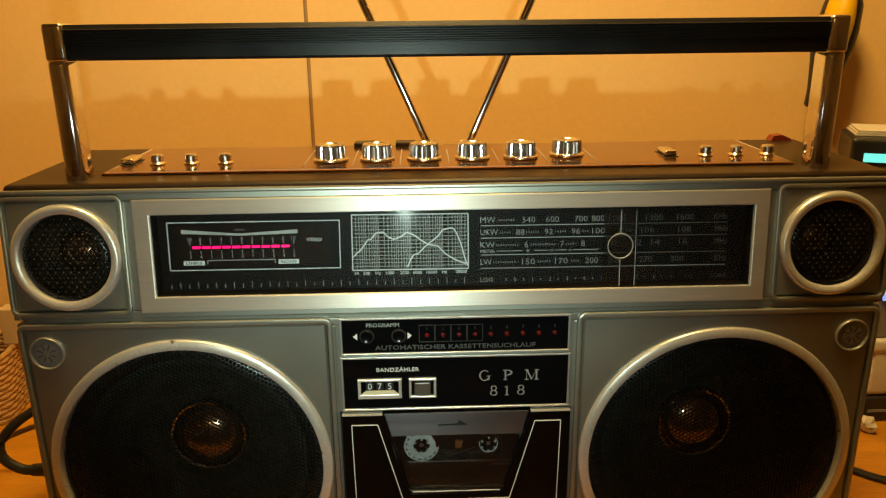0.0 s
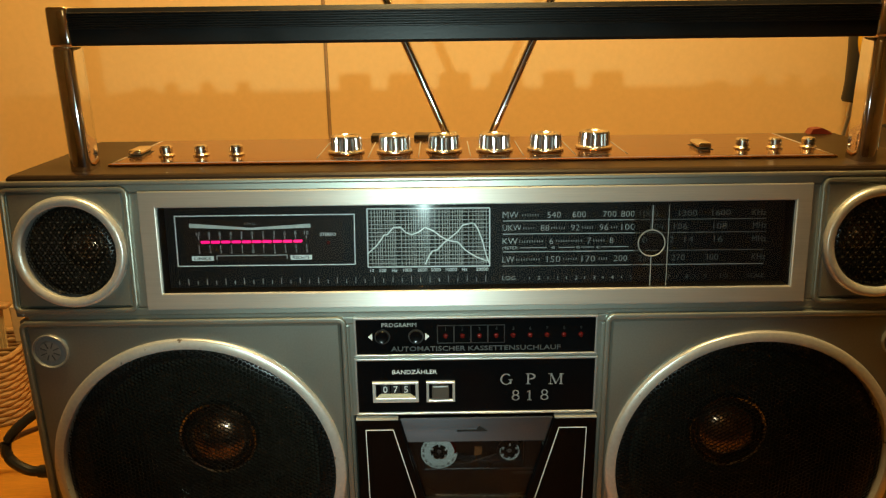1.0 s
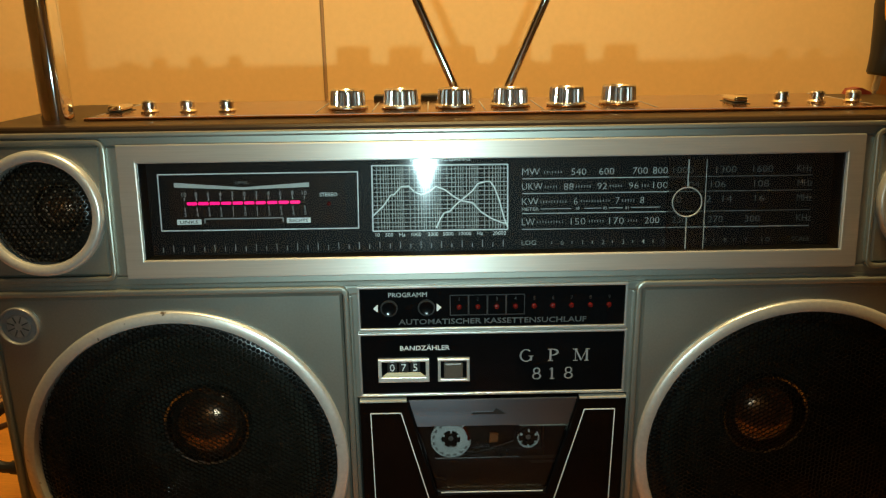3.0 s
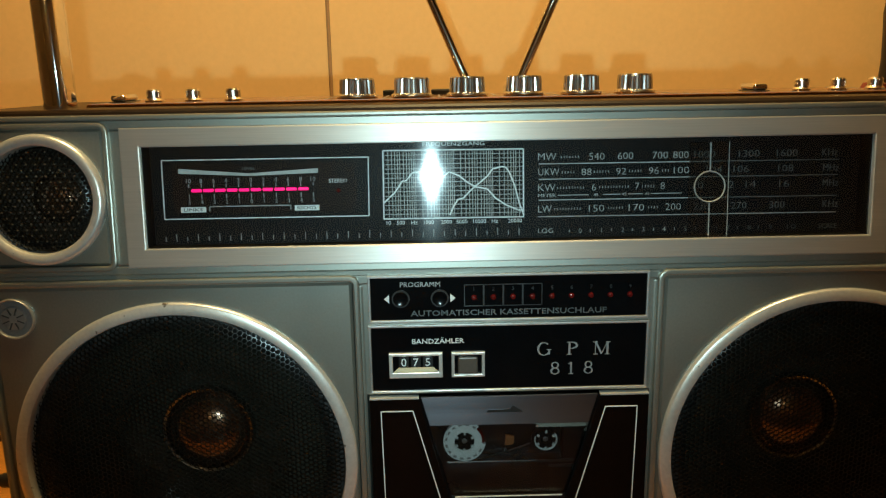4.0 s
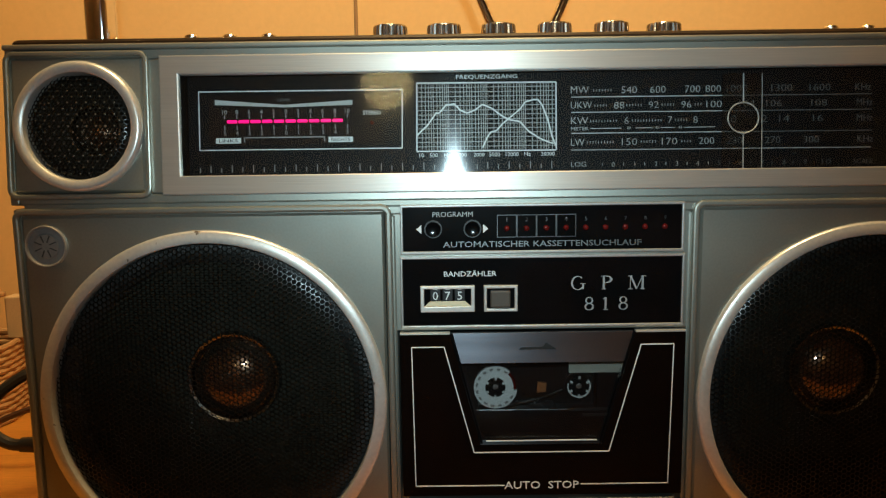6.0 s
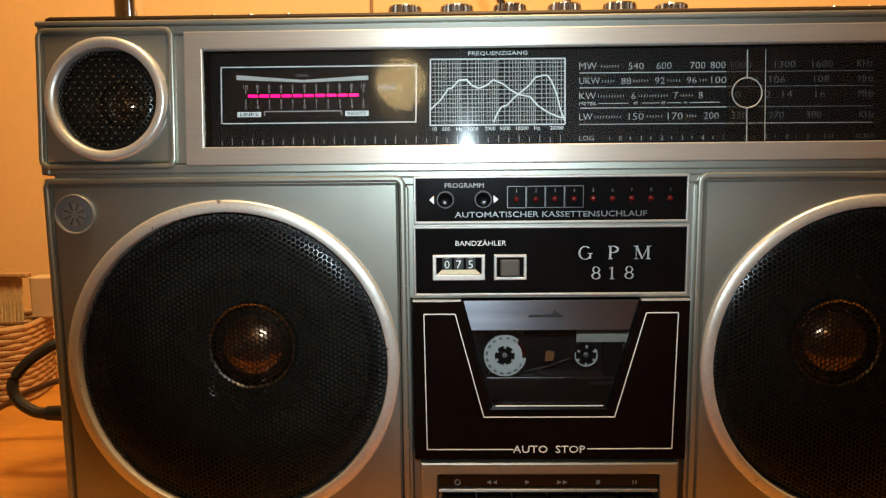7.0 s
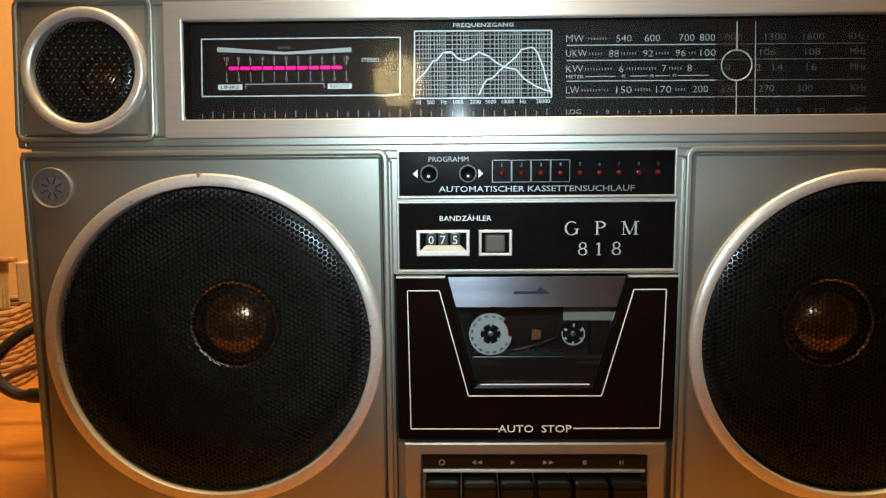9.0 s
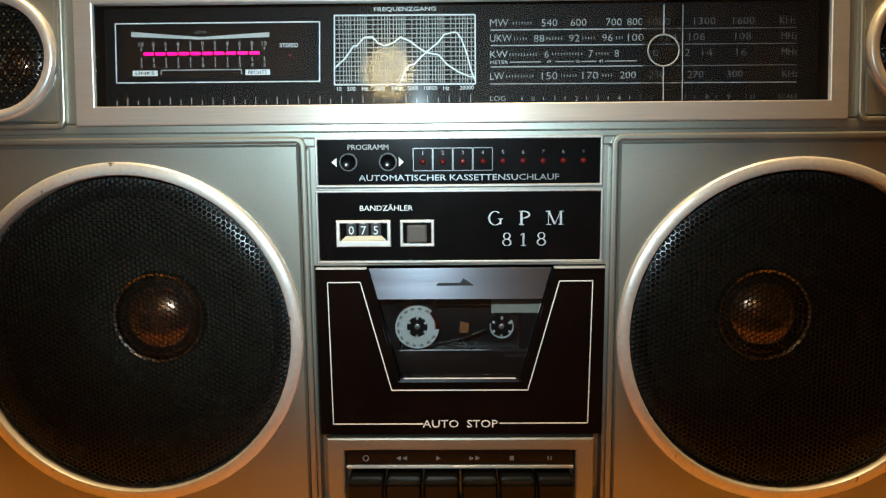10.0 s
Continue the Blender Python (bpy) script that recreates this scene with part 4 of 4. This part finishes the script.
def handle():
    grip = bmesh.new()
    section = [(0.17, 3.535), (0.17, 3.60)]
    n = 7
    for k in range(n):
        z = 3.60 + 0.012 * k
        section += [(0.17, z), (0.164, z + 0.003), (0.164, z + 0.008), (0.17, z + 0.011)]
    section += [(0.185, 3.705), (0.34, 3.705), (0.355, 3.69), (0.355, 3.535), (0.34, 3.52), (0.185, 3.52)]
    loops = [[grip.verts.new((x, y, z)) for y, z in section] for x in (-2.05, 2.05)]
    for k in range(len(section)):
        j = (k + 1) % len(section)
        grip.faces.new((loops[0][k], loops[0][j], loops[1][j], loops[1][k]))
    grip.faces.new(loops[0])
    grip.faces.new(loops[1][::-1])
    h = part("carrying_handle", grip, rib_black, radio, "black ribbed carrying handle on chrome arms")
    for s in (-1, 1):
        x0, x1 = (-2.160, -2.048) if s < 0 else (2.048, 2.160)
        part("handle_cap", box(x0, x1, 0.16, 0.365, 3.515, 3.715, 0.02, 3), chrome, h, "chrome end cap", smooth=True)
        part("handle_arm", box(min(2.055 * s, 2.165 * s), max(2.055 * s, 2.165 * s), 0.17, 0.335, 2.80, 3.53, 0.035, 4), chrome, h, "chrome arm", smooth=True)


handle()
for s, x in ((-1, -0.107), (1, 0.107)):
    aerial = part("telescopic_aerial", tube([(x, 0.9, 2.87), (x + s * 0.44, 0.9, 3.87), (x + s * 1.85, 0.9, 7.07)], lambda u: 0.026 if u < 0.6 else 0.020, 12, smooth_steps=1), chrome, radio, "chrome telescopic aerial", smooth=True)
    part("aerial_foot", turned([(0.05, 0), (0.05, 0.05), (0.03, 0.08), (0, 0.08)], (x, 0.9, 2.875), "z", 20), chrome, aerial, smooth=True)


# ---- beside and behind the radio ----
plug = thing("power_lead", (-2.9, 0.9, TABLE_Z), "black power lead looping from the radio's side down to the table", "cable")
part("plug", turned([(0, -2.46), (0.075, -2.46), (0.085, -2.6), (0.07, -2.85), (0.05, -2.97), (0.045, -3.08), (0, -3.08)], (0, 0, 0), "z", 20), rubber, plug, "ribbed black plug", Matrix.Translation((0, 0.9, 0.565)) @ Matrix.Rotation(radians(90), 4, "Y"), True)
part("lead", tube([(-3.05, 0.9, 0.565), (-3.16, 0.9, 0.575), (-3.27, 0.9, 0.66), (-3.29, 0.92, 0.78), (-3.17, 0.98, 0.92), (-2.98, 1.1, 1.0), (-2.75, 1.5, 0.9), (-2.6, 1.9, 0.4), (-2.5, 2.2, 0.16)], 0.036, 10), rubber, plug, smooth=True)
thin = thing("thin_cable", (-3.5, 1.6, TABLE_Z), "thin brown cable crossing the wooden table", "cable")
part("cable", tube([(-5.2, 1.2, 0.14), (-4.2, 1.4, 0.2), (-3.75, 1.5, 0.40), (-3.49, 1.5, 0.53), (-3.2, 1.52, 0.60), (-2.8, 1.6, 0.5), (-2.2, 1.9, 0.15)], 0.022, 8), brown_rubber, thin, smooth=True)

basket = thing("wicker_basket", (-4.6, 2.8, TABLE_Z), "straw wicker basket woven in horizontal courses", "basket")
spin = Matrix.Translation((-4.62, 2.62, 0)) @ Matrix.Rotation(radians(8), 4, "Z")
n = 40
for k in range(14):
    z = TABLE_Z + 0.025 + 0.047 * k
    pts = []
    for j in range(n + 1):
        a = 2 * math.pi * j / n
        c, s = math.cos(a), math.sin(a)
        r = 1.0 / max(abs(c) ** 4 + abs(s) ** 4, 1e-6) ** 0.25
        wave = 0.005 * (1 if (j + k) % 2 else -1)
        pts.append((c * r * (0.52 + wave), s * r * (0.40 + wave), z))
    part("woven_course", tube(pts, 0.027, 8, smooth_steps=2), wicker, basket, "", spin, True)
part("floor_of_basket", box(-0.48, 0.48, -0.36, 0.36, TABLE_Z + 0.01, TABLE_Z + 0.04), wicker, basket, "", spin)
bundle = thing("straw_bundle", (-4.35, 2.7, 0.78), "pale upright straw bundle standing on the basket rim", "straw")
for k in range(16):
    part("stalk", tube([(-4.46 + 0.016 * k, 2.62 + 0.01 * math.sin(9 * k), 0.76), (-4.458 + 0.016 * k, 2.63, 0.98), (-4.46 + 0.0165 * k, 2.64 + 0.01 * math.sin(5 * k), 1.165)], 0.013, 6, smooth_steps=2), rope, bundle, smooth=True)
part("tie", box(-4.50, -4.14, 2.585, 2.68, 1.15, 1.19, 0.012), wicker, bundle)
# white block; the wall's warm light is put into its tan colour
card = thing("pale_block", (-4.05, 2.75, 0.78), "plain white block, coloured tan for the warm light, standing on the basket's rim", "block")
part("block", box(-4.185, -3.945, 2.70, 2.86, 0.775, 1.135, 0.012), warm_lit_card, card)

driver = thing("screwdriver", (3.6, 3.05, 2.5), "screwdriver with black grip and yellow inlay hanging on the wall", "screwdriver")
lean = Matrix.Translation((3.545, 3.05, 2.86)) @ Matrix.Rotation(radians(8.5), 4, "Y")
part("blade", turned([(0, -0.36), (0.016, -0.34), (0.018, -0.13), (0.028, -0.12), (0.030, 0.03), (0, 0.03)], (0, 0, 0), "z", 16), steel, driver, "", lean, True)
part("grip", turned([(0, 0.0), (0.085, 0.0), (0.103, 0.02), (0.106, 0.09), (0.112, 0.17), (0.128, 0.27), (0.150, 0.40), (0.182, 0.56), (0.186, 0.72), (0.165, 0.94), (0.12, 1.05), (0, 1.08)], (0, 0, 0), "z", 32), black_satin, driver, "black rubber grip", lean, True)
oval = turned([(math.sin(math.pi * k / 14), -math.cos(math.pi * k / 14)) for k in range(15)], (0, 0, 0), "z", 28)
part("grip_inlay", oval, yellow_plastic, driver, "yellow inlay", lean @ Matrix.Translation((-0.055, -0.085, 0.76)) @ Matrix.Rotation(radians(-4), 4, "X") @ Matrix.Diagonal((0.125, 0.165, 0.40, 1)), True)
part("grip_seam", turned([(0.10, -0.02), (0.112, 0.0), (0.10, 0.02)], (0.04, -0.02, 1.02), "z", 24, True), red_plastic, driver, "red band", lean, True)
part("wall_hook", tube([(0.0, 0.26, 1.10), (0.0, 0.0, 1.12), (0.0, -0.02, 1.07)], 0.014, 8), steel, driver, "", lean)

clip = thing("plastic_clip", (2.30, 1.2, 2.872), "dark red plastic clip lying on top of the radio", "clip")
part("clip_body", prism([(2.26, 2.872), (2.41, 2.872), (2.395, 2.888), (2.34, 2.912), (2.28, 2.905)], 1.15, 1.23, 0.008), red_plastic, clip)

stand = thing("flat_case", (4.4, 2.4, TABLE_Z), "flat black equipment case lying on the wooden table", "equipment")
part("case_body", box(3.82, 5.0, 2.0, 2.95, TABLE_Z, 0.36, 0.025, 2), black_satin, stand)
part("case_groove", box(3.86, 4.96, 1.992, 2.004, 0.22, 0.245), grey_plastic, stand)
carton = thing("pale_box", (4.4, 2.45, 0.36), "pale beige box with rounded edges on the flat case", "box")
part("box_body", box(3.83, 5.0, 2.03, 2.93, 0.36, 0.91, 0.06, 4), white_plastic, carton, smooth=True)
part("box_lid", box(3.815, 5.0, 2.015, 2.94, 0.80, 0.925, 0.03, 3), white_plastic, carton, "pale overlapping lid", smooth=True)
tower = thing("equipment_tower", (4.4, 2.5, 0.925), "dark grey upright equipment case with a blue indicator light", "equipment")
part("case_body", box(3.80, 5.0, 2.06, 2.95, 0.925, 2.50, 0.03, 2), grey_plastic, tower)
part("blue_light", turned([(0, -0.03), (0.035, -0.024), (0.05, 0.0), (0.05, 0.02)], (3.88, 2.05, 1.34), seg=20), blue_glow, tower, "blue indicator light", None, True)
for z in (1.62, 1.86, 2.10):
    part("case_slot", box(3.86, 4.9, 2.052, 2.064, z, z + 0.05), black_satin, tower)
player = thing("small_device", (3.9, 2.2, 2.50), "black electronic device with a bright cyan screen", "device")
aside = Matrix.Translation((3.40, 2.03, 0)) @ Matrix.Rotation(radians(-20), 4, "Z") @ Matrix.Translation((-3.40, -2.03, 0))
part("device_case", box(3.36, 4.6, 2.02, 2.62, 2.50, 2.735, 0.03, 3), black_satin, player, "", aside)
part("device_screen", box(3.46, 4.5, 2.010, 2.024, 2.545, 2.615), cyan_glow, player, "bright cyan screen", aside)
sheets = thing("paper_stack", (3.9, 2.4, 2.735), "thin stack of pale paper lying on the black device", "paper")
for k in range(3):
    part("sheet", box(3.40 + 0.012 * k, 4.4, 2.16, 2.58 - 0.01 * k, 2.736 + 0.017 * k, 2.751 + 0.017 * k, 0.003, 1), white_plastic, sheets, "", aside)
wad = thing("paper_wad", (3.78, 1.84, TABLE_Z), "small crumpled white paper wad on the table", "paper")
own = bmesh.new()
bmesh.ops.create_icosphere(own, subdivisions=2, radius=0.10)
for v in own.verts:
    v.co *= 0.75 + 0.4 * noise.noise(v.co * 14)
part("wad", own, white_plastic, wad, "", Matrix.Translation((3.78, 1.84, TABLE_Z + 0.075)))
cord = thing("black_cord", (3.4, 0.9, TABLE_Z), "black cord lying on the wooden table", "cable")
part("cord", tube([(2.6, 1.75, 0.15), (2.95, 1.5, 0.15), (3.27, 1.24, 0.15), (3.5, 1.06, 0.15), (4.0, 0.9, 0.15), (5.0, 1.1, 0.15)], 0.03, 8), rubber, cord, smooth=True)
